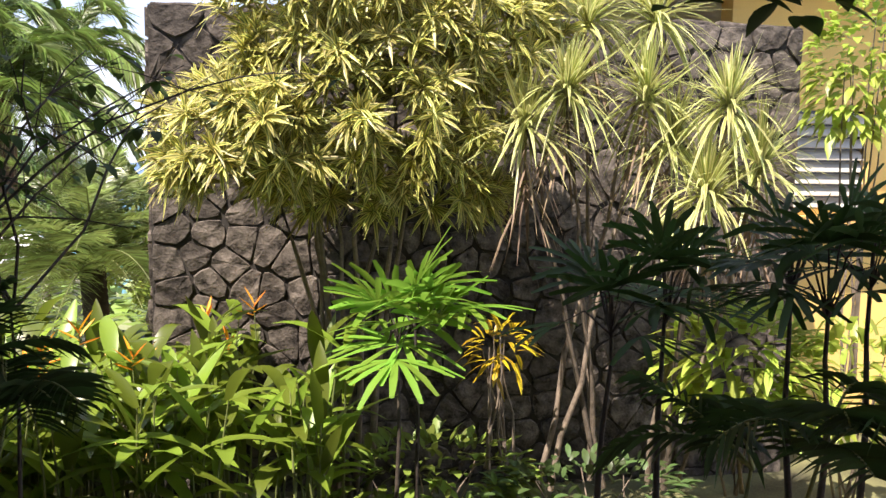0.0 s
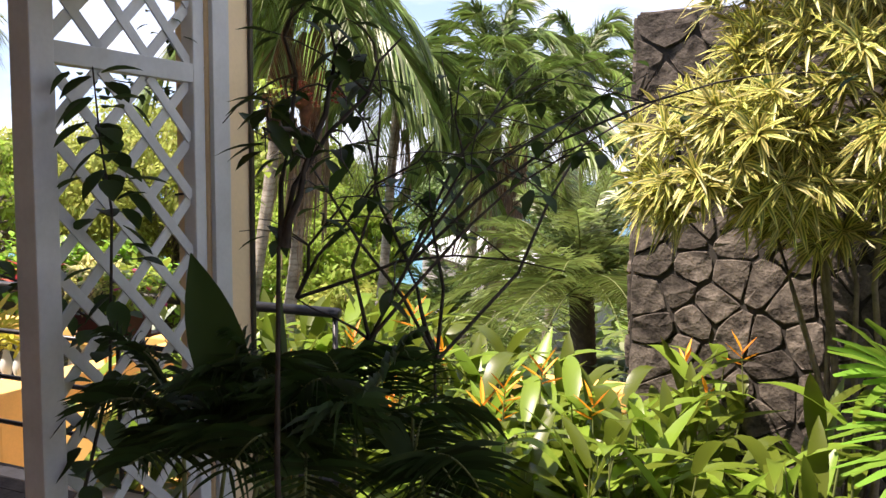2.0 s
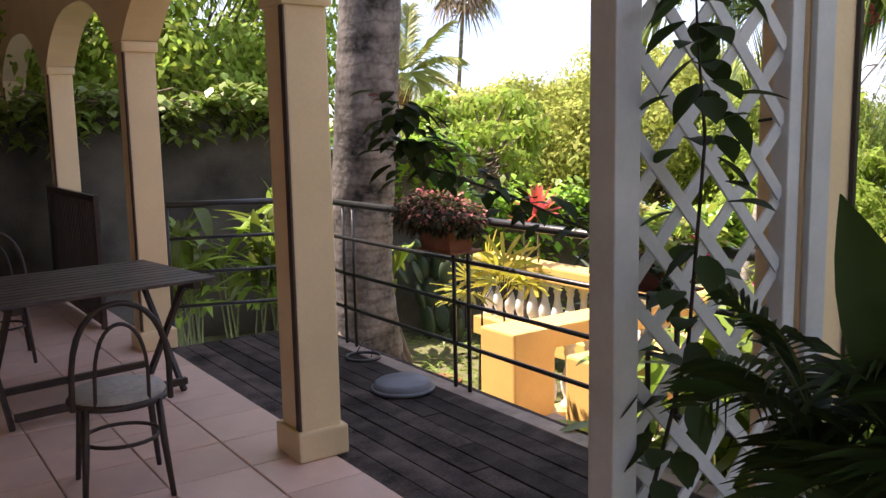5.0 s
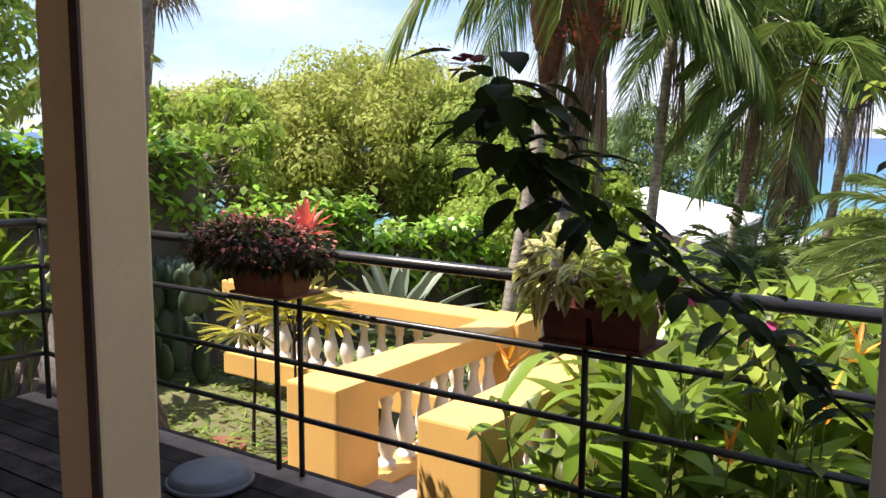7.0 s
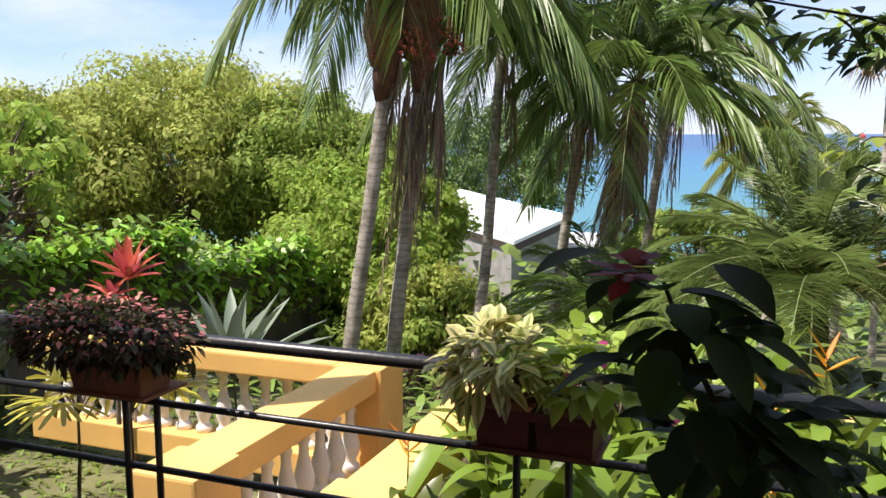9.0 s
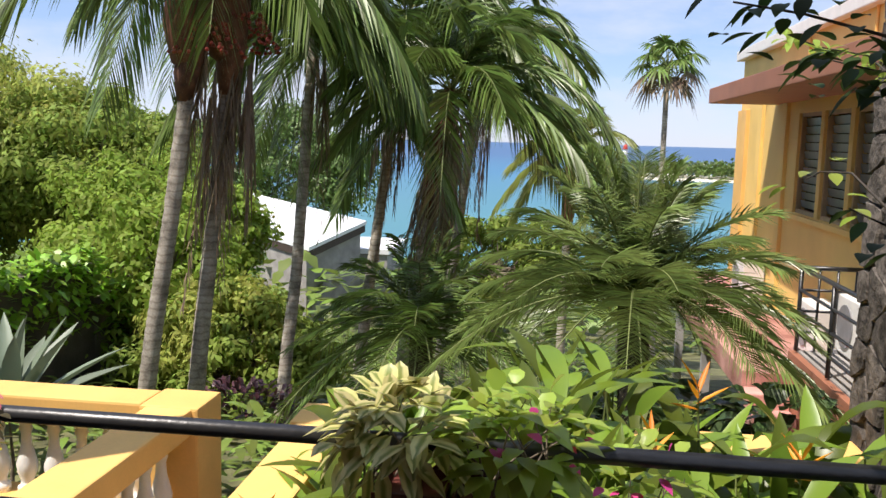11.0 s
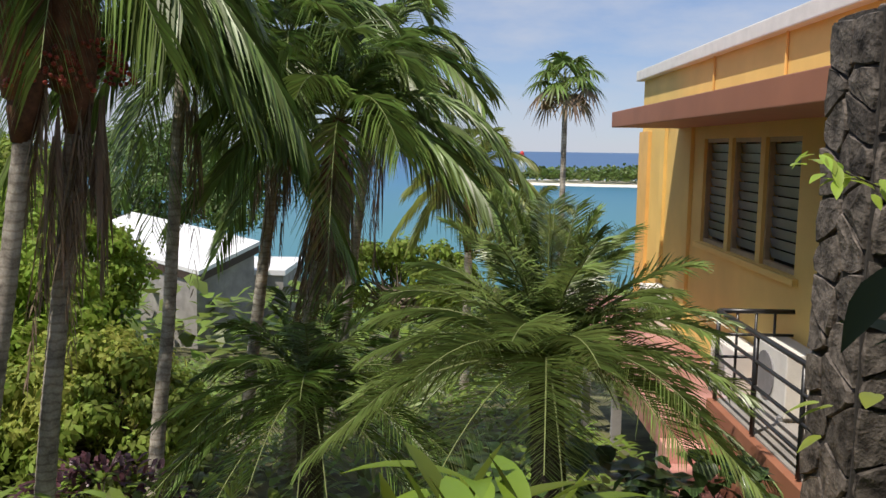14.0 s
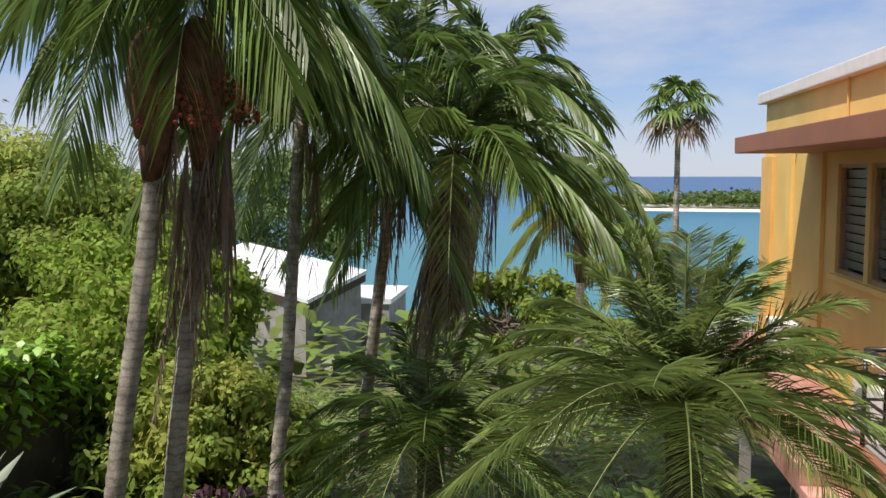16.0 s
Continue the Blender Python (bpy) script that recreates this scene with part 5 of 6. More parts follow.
shrub_ball("philodendron", "dark broad leaved philodendron below date palm", "philodendron", (-2.33, 9.65, -0.56), (1.0, 0.5, 0.28), 170, 0.32, 0.2, M["darkgreen"], 0.3, 0.5)
shrub_ball("philodendron", "broad glossy leaves beside the house walkway", "philodendron", (-1.31, 9.08, -0.34), (0.45, 0.4, 0.25), 80, 0.28, 0.18, M["darkgreen"], 0.3, 0.5)


# agave, cordyline and little fan palm in the garden
def rosette(name, label, cat, o, n, L, W, material, e0, e1, droop, fold=0.25, stem=0.0):
    root = tagged(empty(name, Matrix.Translation(Vector(o))), label, cat)
    lv = Leaves()
    for k in range(n):
        a = math.tau * k * 0.382
        e = e0 + (e1 - e0) * k / n
        lv.blade(Vector((0, 0, 0)), Vector((math.cos(a) * math.cos(e), math.sin(a) * math.cos(e), math.sin(e))), L * random.uniform(0.8, 1.1), W, droop, 6, "lance", fold=fold)
    lv.done("leaves", material, root)
    if stem:
        stalks("stem", [([Vector((0, 0, -stem)), Vector((0.02, 0, -stem / 2)), Vector((0, 0, 0))], 0.022)], M["bark"], root)


rosette("agave", "blue-green agave behind the balustrade", "agave", (-7.25, 8.2, -0.42), 22, 1.0, 0.17, M["agave"], 0.2, 1.45, 0.1, stem=0.6)
rosette("cordyline", "red leaved cordyline rising above the planter", "cordyline", (-7.51, 7.2, 0.64), 20, 0.42, 0.085, M["cordyline"], 0.35, 1.45, 0.15, stem=1.6)
rosette("cordyline", "small reddish cordyline on garden soil", "cordyline", (-7.49, 7.0, 0.52), 10, 0.3, 0.06, M["cordyline"], 0.3, 1.3, 0.3, stem=1.0)
lady_palm([(-6.9, 6.0, 0.14), (-6.21, 5.7, 0.31)], "yellow-green fan palm in sunlit garden", M["fanyellow"], 0.34, 9)

# ---- near plants by the terrace edge ----
random.seed(77)


def twig_shrub(name, label, foot, nodes, tips, leafsize, per, material, r=0.012):
    """A forked trunk, twigs that fan out from its forks, and scattered leaves."""
    root = tagged(empty(name, pose(0, 0, 0)), label, "shrub")
    runs, lv = [], Leaves()
    nodes = [Vector(n) for n in nodes]
    foot = Vector((foot[0], foot[1], -0.27))
    last = foot
    for k, n in enumerate(nodes):
        runs.append((bend(last, n, 0, 4, 0.012), r * (1.9 - 0.35 * k)))
        last = n if k % 2 == 0 else nodes[max(0, k - 1)]
    for i, t in enumerate(tips):
        t = Vector(t)
        q0 = nodes[i % len(nodes)]
        L = (t - q0).length
        main = [q0.lerp(t, s) + Vector((random.uniform(-.05, .05), random.uniform(-.05, .05), 0.1 * math.sin(math.pi * s))) * L * (0 if s in (0, 1) else 1) for s in (0, 0.2, 0.4, 0.6, 0.8, 1)]
        runs.append((main, r))
        for _ in range(4):
            s = random.randrange(2, 5)
            q = main[s]
            e = q + L * 0.38 * Vector((random.uniform(-1, 1), random.uniform(-1, 1), random.uniform(-0.5, 0.8)))
            runs.append((bend(q, e, -0.02, 4, 0.008), r * 0.45))
            for _ in range(per):
                u = q.lerp(e, random.uniform(0.3, 1))
                a = random.uniform(0, math.tau)
                lv.blade(u, Vector((math.cos(a), math.sin(a), random.uniform(-0.8, 0.4))), leafsize * random.uniform(0.7, 1.25), leafsize * 0.5, 0.3, 4, "oval", fold=0.12)
    lv.done("foliage", material, root)
    stalks("stem", runs, M["bark_dark"], root, "thin dark forked stems")
    return root


twig_shrub("twig_shrub", "sparse shrub with dark forked stems in bed", (-1.09, 3.31, 0.93), [(-1.12, 3.34, 1.12), (-1.22, 3.35, 1.41), (-1.26, 3.18, 1.2), (-1.5, 3.16, 1.31)], [(-1.67, 3.19, 1.81), (-1.56, 3.37, 2.04), (-1.25, 3.2, 2.03), (-1.07, 3.21, 1.77), (-1.08, 3.41, 1.97), (-0.97, 3.77, 2.05), (-0.77, 3.65, 1.78), (-0.78, 3.53, 1.39), (-0.55, 4.19, 2.01), (-0.28, 4.11, 2.02), (-0.65, 4.03, 2.03), (-1.23, 3.01, 1.62)], 0.08, 3, M["shaded_green"], 0.0065)
twig_shrub("twig_shrub", "shrub with dark oval leaves hanging over bed", (-1.05, 2.45, 1.43), [(-1.05, 2.46, 1.53), (-1.0, 2.5, 1.74)], [(-1.01, 2.46, 2.02), (-0.98, 2.6, 1.97), (-0.93, 2.75, 1.98), (-0.96, 2.28, 1.74)], 0.07, 3, M["shaded_green"], 0.007)


def areca(label, foot, heads, L, material, n=9):
    root = tagged(empty("areca_palm", pose(0, 0, 0)), label, "palm")
    lv, wood, runs = Leaves(), [], []
    foot = (foot[0], foot[1], -0.27)
    for h in heads:
        h = Vector(h)
        runs.append((bend(Vector(foot) + Vector((random.uniform(-.2, .2), random.uniform(-.1, .1), 0)), h, 0, 4, 0.01), 0.016))
        for k in range(n):
            a, e = random.uniform(0, math.tau), random.uniform(0.5, 1.4)
            d = Vector((math.cos(a) * math.cos(e), math.sin(a) * math.cos(e), math.sin(e)))
            lv.frond(h, d, L * random.uniform(0.8, 1.1), 16, 0.17, 0.019, random.uniform(0.3, 0.75), 0.25, 0.4, 0.006, back=0.2, wood=wood, seg=3)
    lv.done("fronds", material, root)
    stalks("midrib", wood + runs, M["greenstem"], root)


areca("dark shaded palm crowding the lattice screen", (-1.57, 2.91, 0.71), [(-1.66, 2.84, 0.98), (-1.52, 2.85, 0.9), (-1.44, 2.95, 1.0)], 0.44, M["shaded_green"], 7)
areca("dark shaded palm at the terrace edge", (-1.12, 2.99, 0.77), [(-1.16, 2.94, 1.01), (-1.2, 2.77, 0.96), (-1.06, 3.06, 0.87)], 0.45, M["shaded_green"], 6)
areca("bluish shaded palm below the terrace edge", (1.05, 2.43, 0.74), [(1.1, 2.43, 0.81), (1.21, 2.28, 0.91)], 0.5, M["shaded_green"], 5)
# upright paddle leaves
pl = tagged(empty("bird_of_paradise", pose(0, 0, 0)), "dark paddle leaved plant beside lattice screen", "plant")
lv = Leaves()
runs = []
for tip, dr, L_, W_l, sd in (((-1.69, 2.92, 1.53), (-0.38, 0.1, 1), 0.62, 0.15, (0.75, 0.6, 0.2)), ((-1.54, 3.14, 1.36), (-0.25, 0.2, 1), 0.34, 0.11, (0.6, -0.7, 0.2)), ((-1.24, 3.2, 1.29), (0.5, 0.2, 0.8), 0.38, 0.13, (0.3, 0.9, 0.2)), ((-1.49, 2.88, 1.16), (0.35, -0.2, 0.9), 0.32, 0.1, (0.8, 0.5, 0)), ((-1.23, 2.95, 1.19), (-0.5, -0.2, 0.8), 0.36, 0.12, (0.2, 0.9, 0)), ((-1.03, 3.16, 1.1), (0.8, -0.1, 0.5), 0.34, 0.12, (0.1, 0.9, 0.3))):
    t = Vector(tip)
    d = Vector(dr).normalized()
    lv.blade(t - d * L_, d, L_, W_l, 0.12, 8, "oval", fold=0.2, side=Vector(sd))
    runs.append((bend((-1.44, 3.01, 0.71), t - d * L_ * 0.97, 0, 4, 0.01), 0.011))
lv.done("leaves", M["shaded_green"], pl)
stalks("stalk", runs, M["greenstem"], pl)


def leafy_branch(name, label, pts, leaf, n, material, flowers=0, fmat="pink", r=0.008, wide=0.68, off=0.11):
    root = tagged(empty(name, pose(0, 0, 0)), label, "branch")
    pts = [Vector(p) for p in pts]
    stalks("stem", [(pts, r)], M["bark_dark"], root)
    lv, fl = Leaves(), Leaves()
    for k in range(n):
        s = (k + 0.5) / n * (len(pts) - 1)
        i = min(len(pts) - 2, int(s))
        p = pts[i].lerp(pts[i + 1], s - i)
        a = random.uniform(0, math.tau)
        o = p + Vector((math.cos(a), math.sin(a), random.uniform(-0.9, 0.7))) * random.uniform(0.0, off)
        lv.blade(o, Vector((math.cos(a), math.sin(a), random.uniform(-0.9, 0.5))), leaf * random.uniform(0.7, 1.2), leaf * wide, 0.25, 5, "oval", fold=0.12)
    lv.done("leaves", material, root)
    for k in range(flowers):
        p = random.choice(pts[1:]) + Vector((random.uniform(-.1, .1), random.uniform(-.1, .1), random.uniform(-.05, .1)))
        fl.leafball(p, 16, 0.025, 0.03, 0.028, 0.1)
    if flowers:
        fl.done("blossom", M[fmat], root, "small papery flowers", "stuff")
    return root


leafy_branch("climber_branch", "dark leafy climber branch before the railing", [(-2.42, 3.55, 0.95), (-2.55, 3.38, 1.12), (-2.63, 3.21, 1.26), (-2.69, 2.9, 1.4), (-2.73, 2.61, 1.5), (-2.76, 2.6, 1.56), (-2.79, 2.6, 1.62), (-2.81, 2.6, 1.67)], 0.066, 180, M["shaded_green"], flowers=1, fmat="darkred", r=0.006, wide=0.6, off=0.085)
leafy_branch("climber_branch", "overhanging dark leafy twig", [(-2.36, 3.5, 2.3), (-2.41, 3.83, 1.98), (-2.57, 3.75, 2.03), (-2.75, 3.67, 2.06), (-2.87, 3.62, 2.07)], 0.05, 60, M["shaded_green"], r=0.005, wide=0.55)
leafy_branch("climber_branch", "dark twig with small leaves above deck", [(-2.36, 3.6, 1.6), (-2.32, 4.04, 1.64), (-2.46, 3.98, 1.69), (-2.55, 4.0, 1.73)], 0.06, 18, M["shaded_green"], r=0.005, wide=0.55)
leafy_branch("climber_branch", "mass of dark leaves above the railing", [(-2.36, 3.55, 2.2), (-2.37, 3.84, 2.06), (-2.48, 3.88, 2.0), (-2.55, 3.9, 1.99), (-2.63, 3.91, 2.01)], 0.055, 80, M["shaded_green"], r=0.005, wide=0.55)
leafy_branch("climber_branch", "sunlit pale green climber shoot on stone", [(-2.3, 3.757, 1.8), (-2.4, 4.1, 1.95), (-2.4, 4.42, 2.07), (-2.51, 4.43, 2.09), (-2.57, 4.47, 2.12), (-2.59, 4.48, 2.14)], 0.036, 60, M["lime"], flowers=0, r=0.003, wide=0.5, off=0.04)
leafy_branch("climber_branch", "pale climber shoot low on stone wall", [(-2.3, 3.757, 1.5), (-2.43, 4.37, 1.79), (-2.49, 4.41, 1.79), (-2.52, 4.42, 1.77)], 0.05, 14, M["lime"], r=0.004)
leafy_branch("lattice_vine", "dark leafy vine climbing the lattice screen", [(-2.22, 2.98, 0.6), (-2.2, 3.1, 1.0), (-2.12, 3.05, 1.56), (-2.1, 2.99, 1.79), (-2.1, 2.97, 2.0)], 0.11, 60, M["shaded_green"], r=0.007)
leafy_branch("hanging_vine", "dark vine leaves hanging below the eave", [(1.0, 2.6, 3.1), (0.8, 2.44, 2.12), (0.96, 2.38, 2.09), (1.08, 2.32, 2.08), (1.2, 2.24, 2.1)], 0.1, 30, M["shaded_green"], r=0.006)

# ---- things on the terrace ----
def planter(x0, x1, label, body_mat):
    root = tagged(empty("planter_box", pose((x0 + x1) / 2, 4.23, 0.88)), label, "planter")
    w = (x1 - x0) / 2
    bm = bmesh.new()
    lo = [(-w * .92, -.075), (w * .92, -.075), (w * .92, .075), (-w * .92, .075)]
    hi = [(-w, -.095), (w, -.095), (w, .095), (-w, .095)]
    v0 = [bm.verts.new((x, y, 0)) for x, y in lo]
    v1 = [bm.verts.new((x, y, 0.118)) for x, y in hi]
    v2 = [bm.verts.new((x * 0.93, y * 0.85, 0.118)) for x, y in hi]
    v3 = [bm.verts.new((x * 0.93, y * 0.85, 0.09)) for x, y in hi]
    bm.faces.new(v0[::-1])
    for i in range(4):
        j = (i + 1) % 4
        bm.faces.new((v0[i], v0[j], v1[j], v1[i]))
        bm.faces.new((v1[i], v1[j], v2[j], v2[i]))
        bm.faces.new((v2[i], v2[j], v3[j], v3[i]))
    bm.faces.new(v3)
    part("box", bm, body_mat, root)
    boxpart("rim", (-w - 0.008, w + 0.008, -0.103, -0.096, 0.095, 0.124), body_mat, root, bevel=0.003)
    boxpart("rim", (-w - 0.008, w + 0.008, 0.096, 0.103, 0.095, 0.124), body_mat, root, bevel=0.003)
    boxpart("tray", (-w - 0.01, w + 0.01, -0.09, 0.15, -0.014, -0.001), body_mat, root, "shallow drip tray", bevel=0.003)
    return root


planter(-5.09, -4.76, "terracotta planter box hung on the deck railing", M["terracotta"])
planter(-3.53, -3.36, "dark red planter box hung on the railing", M["potred"])
planter(-3.345, -3.17, "dark red planter beside another on railing", M["potred"])


def potted(name, label, cat, c, r, sets):
    root = tagged(empty(name, Matrix.Translation(Vector(c))), label, cat)
    for pn, material, n, L, W, lab, zoff, shape in sets:
        lv = Leaves()
        for p, v in crown_points(n, (0, 0, zoff), r, random, -0.55):
            p = p * random.uniform(0.75, 1.0)
            lv.blade(p, v + Vector((random.uniform(-.9, .9), random.uniform(-.9, .9), random.uniform(-.8, .5))), L * random.uniform(.7, 1.3), W * random.uniform(.8, 1.2), 0.35, 3, shape, fold=0.1)
        lv.done(pn, material, root, lab, "stuff" if pn == "flowers" else "")
    runs = [(bend((random.uniform(-.1, .1), random.uniform(-.05, .05), -r[2] * 0.8), (random.uniform(-.8, .8) * r[0], random.uniform(-.6, .6) * r[1], random.uniform(0, .7) * r[2]), 0, 3, 0.01), 0.004) for _ in range(12)]
    stalks("stem", runs, M["bark"], root)


potted("bushy_pot_plant", "dark bushy plant with reddish flowers in planter", "pot plant", (-5.02, 4.23, 1.06), (0.46, 0.22, 0.15), [("leaves", M["darkpurple"], 1500, 0.045, 0.022, "", 0.0, "oval"), ("blossom", M["coral"], 420, 0.027, 0.02, "small coral red flower clusters", 0.04, "oval")])
potted("variegated_pot_plant", "cream and green variegated plant in planter", "pot plant", (-3.5, 4.25, 1.1), (0.17, 0.16, 0.15), [("leaves", M["creamleaf"], 150, 0.095, 0.05, "", 0.0, "oval")])
potted("bougainvillea", "light green bougainvillea with magenta flowers in planter", "bougainvillea", (-3.2, 4.27, 1.1), (0.2, 0.18, 0.16), [("leaves", M["lime"], 150, 0.085, 0.05, "", 0.0, "oval"), ("flowers", M["pink"], 9, 0.04, 0.035, "magenta papery flowers", 0.0, "oval")])
potted("bougainvillea", "bougainvillea shoots hanging outside the railing", "bougainvillea", (-2.85, 4.45, 0.85), (0.16, 0.1, 0.22), [("leaves", M["lime"], 90, 0.085, 0.05, "", 0.0, "oval"), ("flowers", M["pink"], 10, 0.045, 0.04, "magenta papery flowers", 0.05, "oval")])

# drain lid and ring on the deck
lid = tagged(empty("round_lid", pose(-5.16, 4.05, -0.012)), "grey round plastic basin lid on deck", "lid")
bm = bmesh.new()
bm_tube(bm, [(0, 0, 0), (0, 0, 0.02), (0, 0, 0.055), (0, 0, 0.065), (0, 0, 0.066)], [0.185, 0.193, 0.175, 0.16, 0.02], 32)
part("lid", bm, M["greyblue"], lid, smooth=True)
bm = bmesh.new()
bm_tube(bm, [(0.19 * math.cos(a), 0.19 * math.sin(a), 0.018) for a in [math.tau * i / 32 for i in range(33)]], 0.012, 6, False)
part("rim", bm, M["greyblue"], lid, smooth=True)
ring = tagged(empty("metal_ring", pose(-5.92, 4.2, 0.0)), "dark metal wire ring lying on deck", "ring")
bm = bmesh.new()
bm_tube(bm, [(0.12 * math.cos(a), 0.12 * math.sin(a), 0.012) for a in [math.tau * i / 24 for i in range(25)]], 0.012, 6, False)
part("hoop", bm, M["iron"], ring, smooth=True)
bm = bmesh.new()
bm_tube(bm, [(-0.1, 0, 0.02), (-0.02, 0.02, 0.12), (0.1, 0.03, 0.15), (0.11, 0, 0.03)], 0.004, 5, False)
part("wire", bm, M["iron"], ring, smooth=True)


def bentwood_chair(m, label):
    c = tagged(empty("bentwood_chair", m), label, "chair", "chairs round the terrace table")
    bm = bmesh.new()
    bm_tube(bm, [(0, 0, 0.44), (0, 0, 0.455), (0, 0, 0.475), (0, 0, 0.477)], [0.2, 0.205, 0.195, 0.02], 28)
    part("seat", bm, M["cushion"], c, "pale grey round seat pad", smooth=True)
    bm = bmesh.new()
    bm_tube(bm, [(0.205 * math.cos(a), 0.205 * math.sin(a), 0.435) for a in [math.tau * i / 28 for i in range(29)]], 0.016, 6, False)
    part("seat_frame", bm, M["darkwood"], c, smooth=True)
    for sx, sy in ((0.15, 0.15), (0.15, -0.15), (-0.16, 0.15), (-0.16, -0.15)):
        bm = bmesh.new()
        bm_tube(bm, [(sx, sy, 0.44), (sx * 1.08, sy * 1.08, 0.25), (sx * 1.32, sy * 1.22, 0)], [0.016, 0.016, 0.012], 8)
        part("leg", bm, M["darkwood"], c, smooth=True)
    bm = bmesh.new()
    bm_tube(bm, [(0.165 * math.cos(a), 0.165 * math.sin(a), 0.25) for a in [math.tau * i / 24 for i in range(25)]], 0.009, 6, False)
    part("stretcher", bm, M["darkwood"], c, smooth=True)
    for k, w, h in ((0, 0.2, 0.46), (1, 0.11, 0.37)):
        bm = bmesh.new()
        pts = []
        for i in range(17):
            t = i / 16
            a = math.pi * t
            pts.append((0.16 + 0.08 * math.sin(a) ** 0.5, -w * math.cos(a) * (1.0 if k == 0 else 1), 0.44 + h * math.sin(a) ** 0.6))
        bm_tube(bm, pts, 0.014 if k == 0 else 0.009, 6, False)
        part("backrest", bm, M["darkwood"], c, smooth=True)
    return c


bentwood_chair(pose(-4.66, 2.24, 0, 0, 0, -8), "dark bentwood chair with pale round seat")
bentwood_chair(pose(-7.5, 2.15, 0, 0, 0, 176), "dark bentwood chair behind the slatted table")

table = tagged(empty("folding_table", pose(-6.15, 2.42, 0, 0, 0, 8)), "dark slatted wooden folding table", "table")
for k in range(11):
    boxpart("slat", (-0.52 + k * 0.095, -0.52 + k * 0.095 + 0.082, -0.62, 0.62, 0.715, 0.735), M["darkwood_top"], table, bevel=0.004)
for y in (-0.5, 0.5):
    boxpart("batten", (-0.5, 0.5, y - 0.025, y + 0.025, 0.675, 0.714), M["darkwood"], table)
    for s in (-1, 1):
        bm = bmesh.new()
        bm_box(bm, -0.022, 0.022, -0.012, 0.012, -0.43, 0.43)
        o = part("leg", bm, M["darkwood"], table)
        o.matrix_basis = pose(0, y + 0.016 * s, 0.335, 0, s * 40, 0)
boxpart("stretcher", (-0.3, -0.26, -0.5, 0.5, 0.05, 0.09), M["darkwood"], table)
boxpart("stretcher", (0.26, 0.3, -0.5, 0.5, 0.05, 0.09), M["darkwood"], table)

# woven screen and wicker chair at the terrace end
screen = tagged(empty("woven_screen", pose(-9.0, 2.98, 0)), "brown woven wooden screen between columns", "screen")
boxpart("frame", (-0.95, -0.9, -0.02, 0.02, 0, 1.1), M["darkwood"], screen)
boxpart("frame", (0.9, 0.95, -0.02, 0.02, 0, 1.1), M["darkwood"], screen)
boxpart("frame", (-0.9, 0.9, -0.02, 0.02, 1.05, 1.1), M["darkwood"], screen)
for k in range(30):
    boxpart("slat", (-0.89 + k * 0.06, -0.855 + k * 0.06, -0.008, 0.004, 0.02, 1.05), M["darkwood_top"], screen)
for k in range(14):
    boxpart("weave", (-0.9, 0.9, 0.005, 0.013, 0.06 + k * 0.072, 0.09 + k * 0.072), M["darkwood_top"], screen)
wic = tagged(empty("wicker_armchair", pose(-8.9, 1.75, 0, 0, 0, 15)), "grey wicker armchair with rounded back", "armchair")
boxpart("seat", (-0.32, 0.32, -0.32, 0.32, 0.05, 0.42), M["wicker"], wic, bevel=0.05)
bm = bmesh.new()
bm_box(bm, -0.38, -0.26, -0.36, 0.36, 0.3, 1.08)
part("backrest", bm, M["wicker"], wic, bevel=0.055)
for y in (-0.36, 0.36):
    boxpart("armrest", (-0.3, 0.3, y - 0.06, y + 0.06, 0.3, 0.66), M["wicker"], wic, bevel=0.04)
for x, y in ((-.27, -.27), (.27, -.27), (-.27, .27), (.27, .27)):
    boxpart("foot", (x - .025, x + .025, y - .025, y + .025, 0, 0.06), M["darkwood"], wic)

# garden pots
for x, y, r in ((-6.4, 5.2, 0.15), (-5.95, 5.45, 0.12)):
    gpz = ground_height(x, y)
    pot = tagged(empty("flower_pot", pose(x, y, gpz)), "weathered terracotta flower pot on garden soil", "flower pot", "garden flower pots")
    bm = bmesh.new()
    bm_tube(bm, [(0, 0, 0), (0, 0, 1.6 * r), (0, 0, 1.61 * r), (0, 0, 2.0 * r)], [0.68 * r, 0.95 * r, 1.08 * r, 1.1 * r], 20)
    part("pot", bm, M["terracotta"], pot, smooth=False)
    lv = Leaves()
    lv.leafball(Vector((0, 0, 2.05 * r)), 40, r, 0.12, 0.03, 0.3, 3, "lance")
    lv.done("plant", M["midgreen"], pot, "small green pot plant")

# ---- white roofed hut down the slope ----
hut = tagged(empty("hut", pose(0, 0, 0)), "grey hut with white flat roof among trees", "hut")
near_r, near_l, far_l = Vector((-10.5, 36.0, -1.56)), Vector((-12.0, 33.0, -2.32)), Vector((-19.1, 39.0, -1.76))
far_r = near_r + far_l - near_l
mid_r = (near_r + near_l + far_l + far_r) / 4


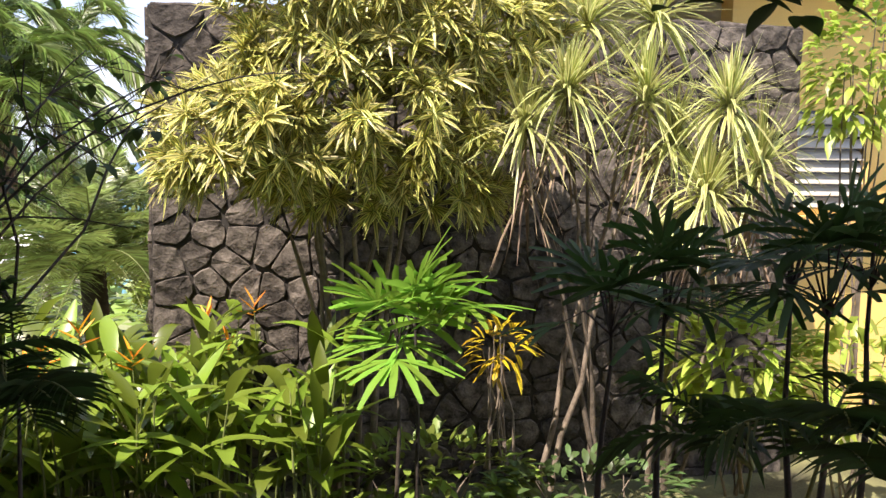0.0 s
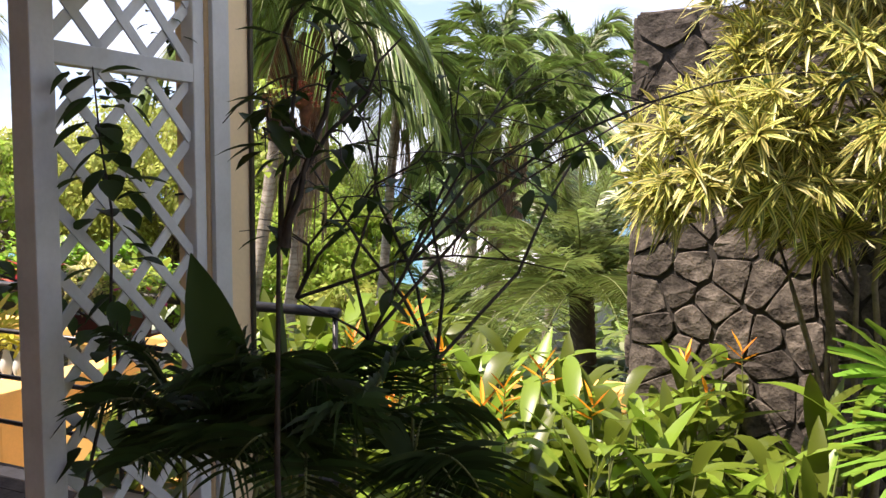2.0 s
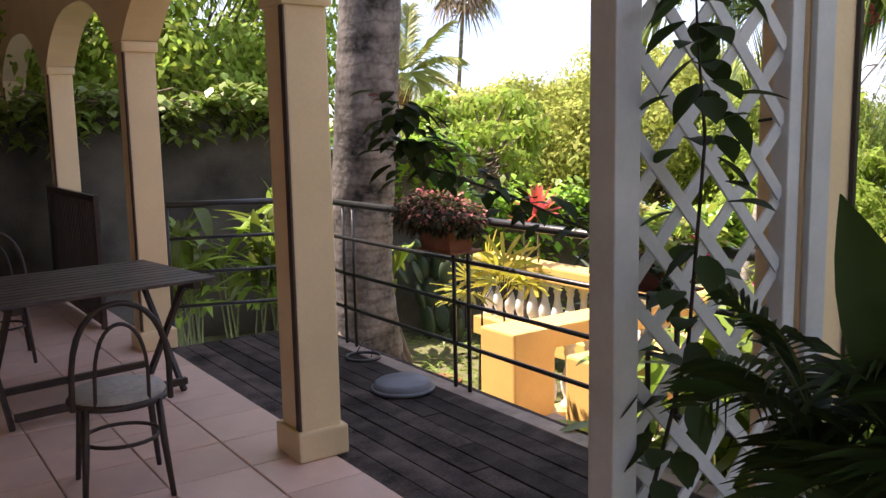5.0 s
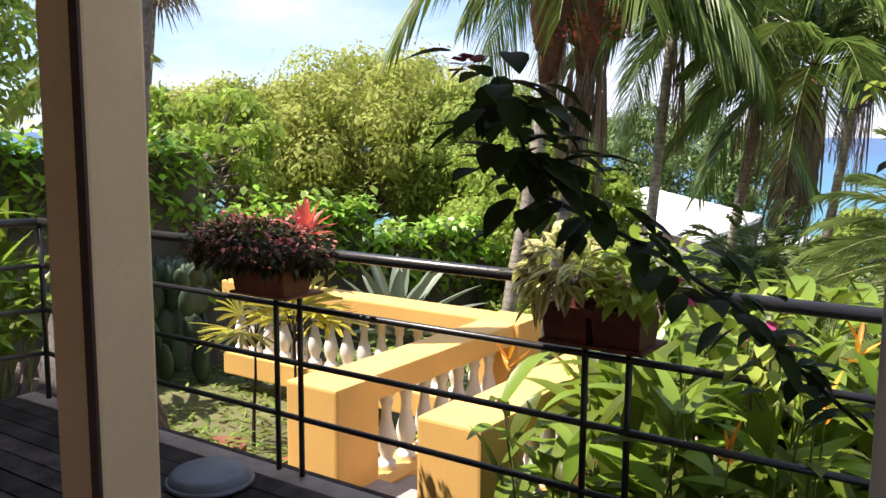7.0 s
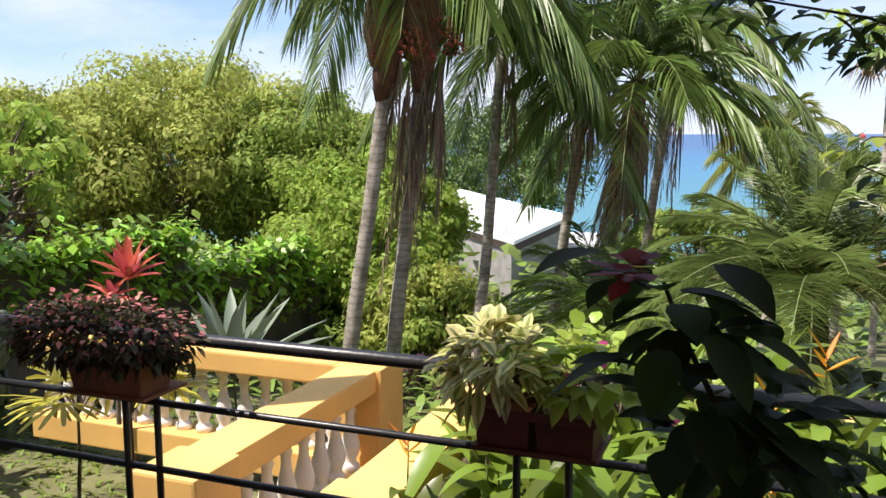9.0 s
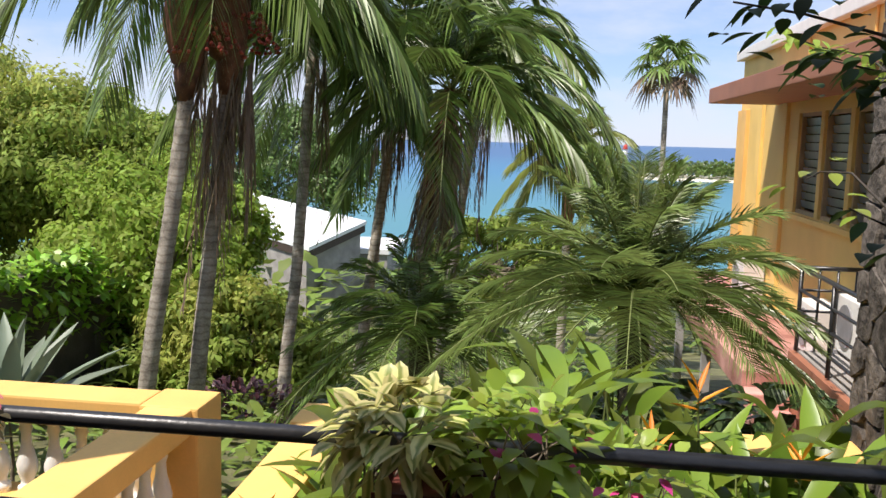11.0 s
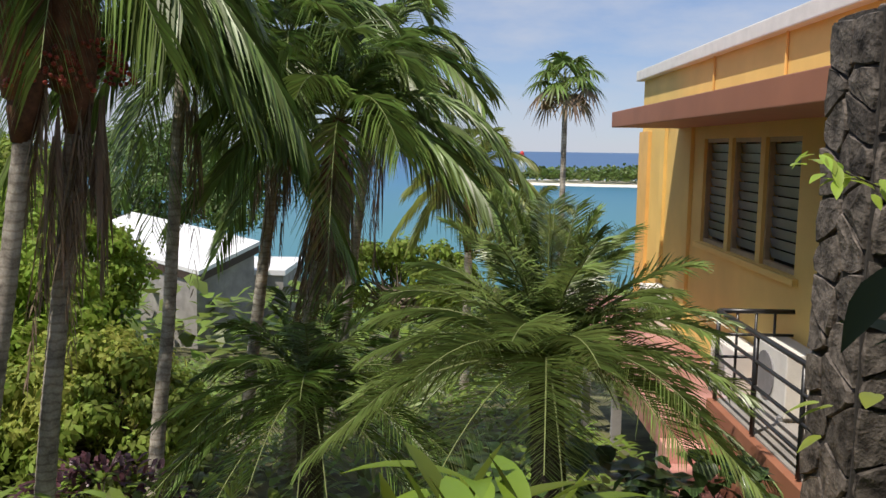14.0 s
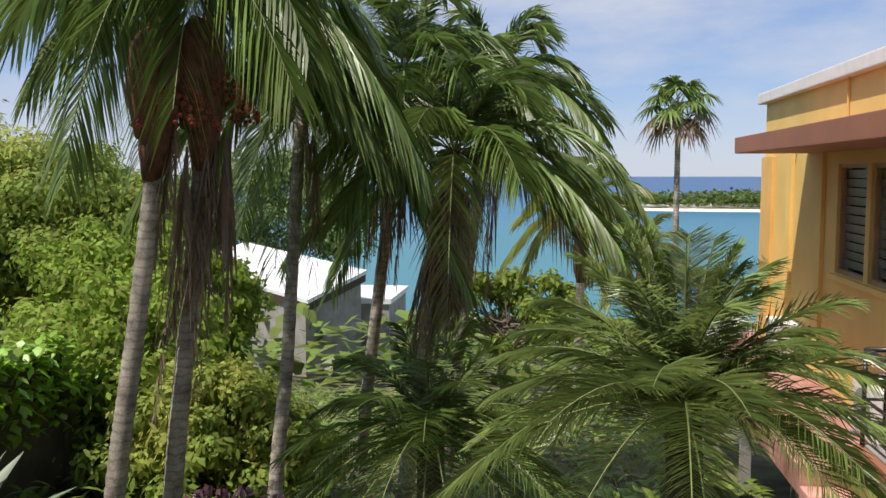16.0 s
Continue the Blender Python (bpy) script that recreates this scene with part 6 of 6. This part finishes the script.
def slab(name, corners, lift, depth, material, label="", inset=0.0, floor=None):
    bm = bmesh.new()
    ring = [p.lerp(mid_r, inset) + Vector((0, 0, lift)) for p in corners]
    hi = [bm.verts.new(p) for p in ring]
    lo = [bm.verts.new((p.x, p.y, floor if floor is not None else p.z - depth)) for p in ring]
    bm.faces.new(hi)
    bm.faces.new(lo[::-1])
    for k in range(4):
        bm.faces.new((hi[k], lo[k], lo[(k + 1) % 4], hi[(k + 1) % 4]))
    bmesh.ops.recalc_face_normals(bm, faces=bm.faces)
    part(name, bm, material, hut, label)


ring4 = (near_l, near_r, far_r, far_l)
slab("roof", ring4, 0.0, 0.14, M["roofwhite"], "white painted sloping roof")
slab("fascia", ring4, -0.144, 0.3, M["brown_dark"], "dark fascia below the roof", 0.012)
slab("wall", ring4, -0.45, 1.0, M["concrete"], "", 0.06, -9.0)
hut2 = tagged(empty("hut", pose(0, 0, 0)), "small grey outbuilding with white roof near hut", "hut")
hx2, hy2, hz2 = (-9.7, 36.8, -3.0)
boxpart("wall", (hx2 - 2.2, hx2 - 0.1, hy2 + 0.1, hy2 + 4, -9.5, hz2 - 0.02), M["concrete"], hut2)
boxpart("roof", (hx2 - 2.4, hx2, hy2, hy2 + 4.2, hz2, hz2 + 0.2), M["roofwhite"], hut2, "white painted flat roof")
# rooftop aerial frame on the yellow house
boxpart("rooftop_unit", (1.6, 2.2, 9.5, 10.1, HZ1 + 0.17, HZ1 + 0.55), M["white"], house, "white rooftop box")

# ---- stones of the garden wall, piece by piece ----
rnd = random.Random(9)
front = pose(WX0, WY0, WZ0, 90, 0, 0)
for poly in rubble(WX1 - WX0, WZ1 - WZ0, 0.245, rnd):
    stone_piece(poly, stone_wall, front, rnd)
left = pose(WX0, WY1, WZ0, 90, 0, -90)
for poly in rubble(WY1 - WY0, WZ1 - WZ0, 0.24, rnd):
    stone_piece(poly, stone_wall, left, rnd)
topm = pose(WX0, WY0, WZ1)
for poly in rubble(WX1 - WX0, WY1 - WY0, 0.36, rnd):
    stone_piece(poly, stone_wall, topm, rnd, proud=0.025)
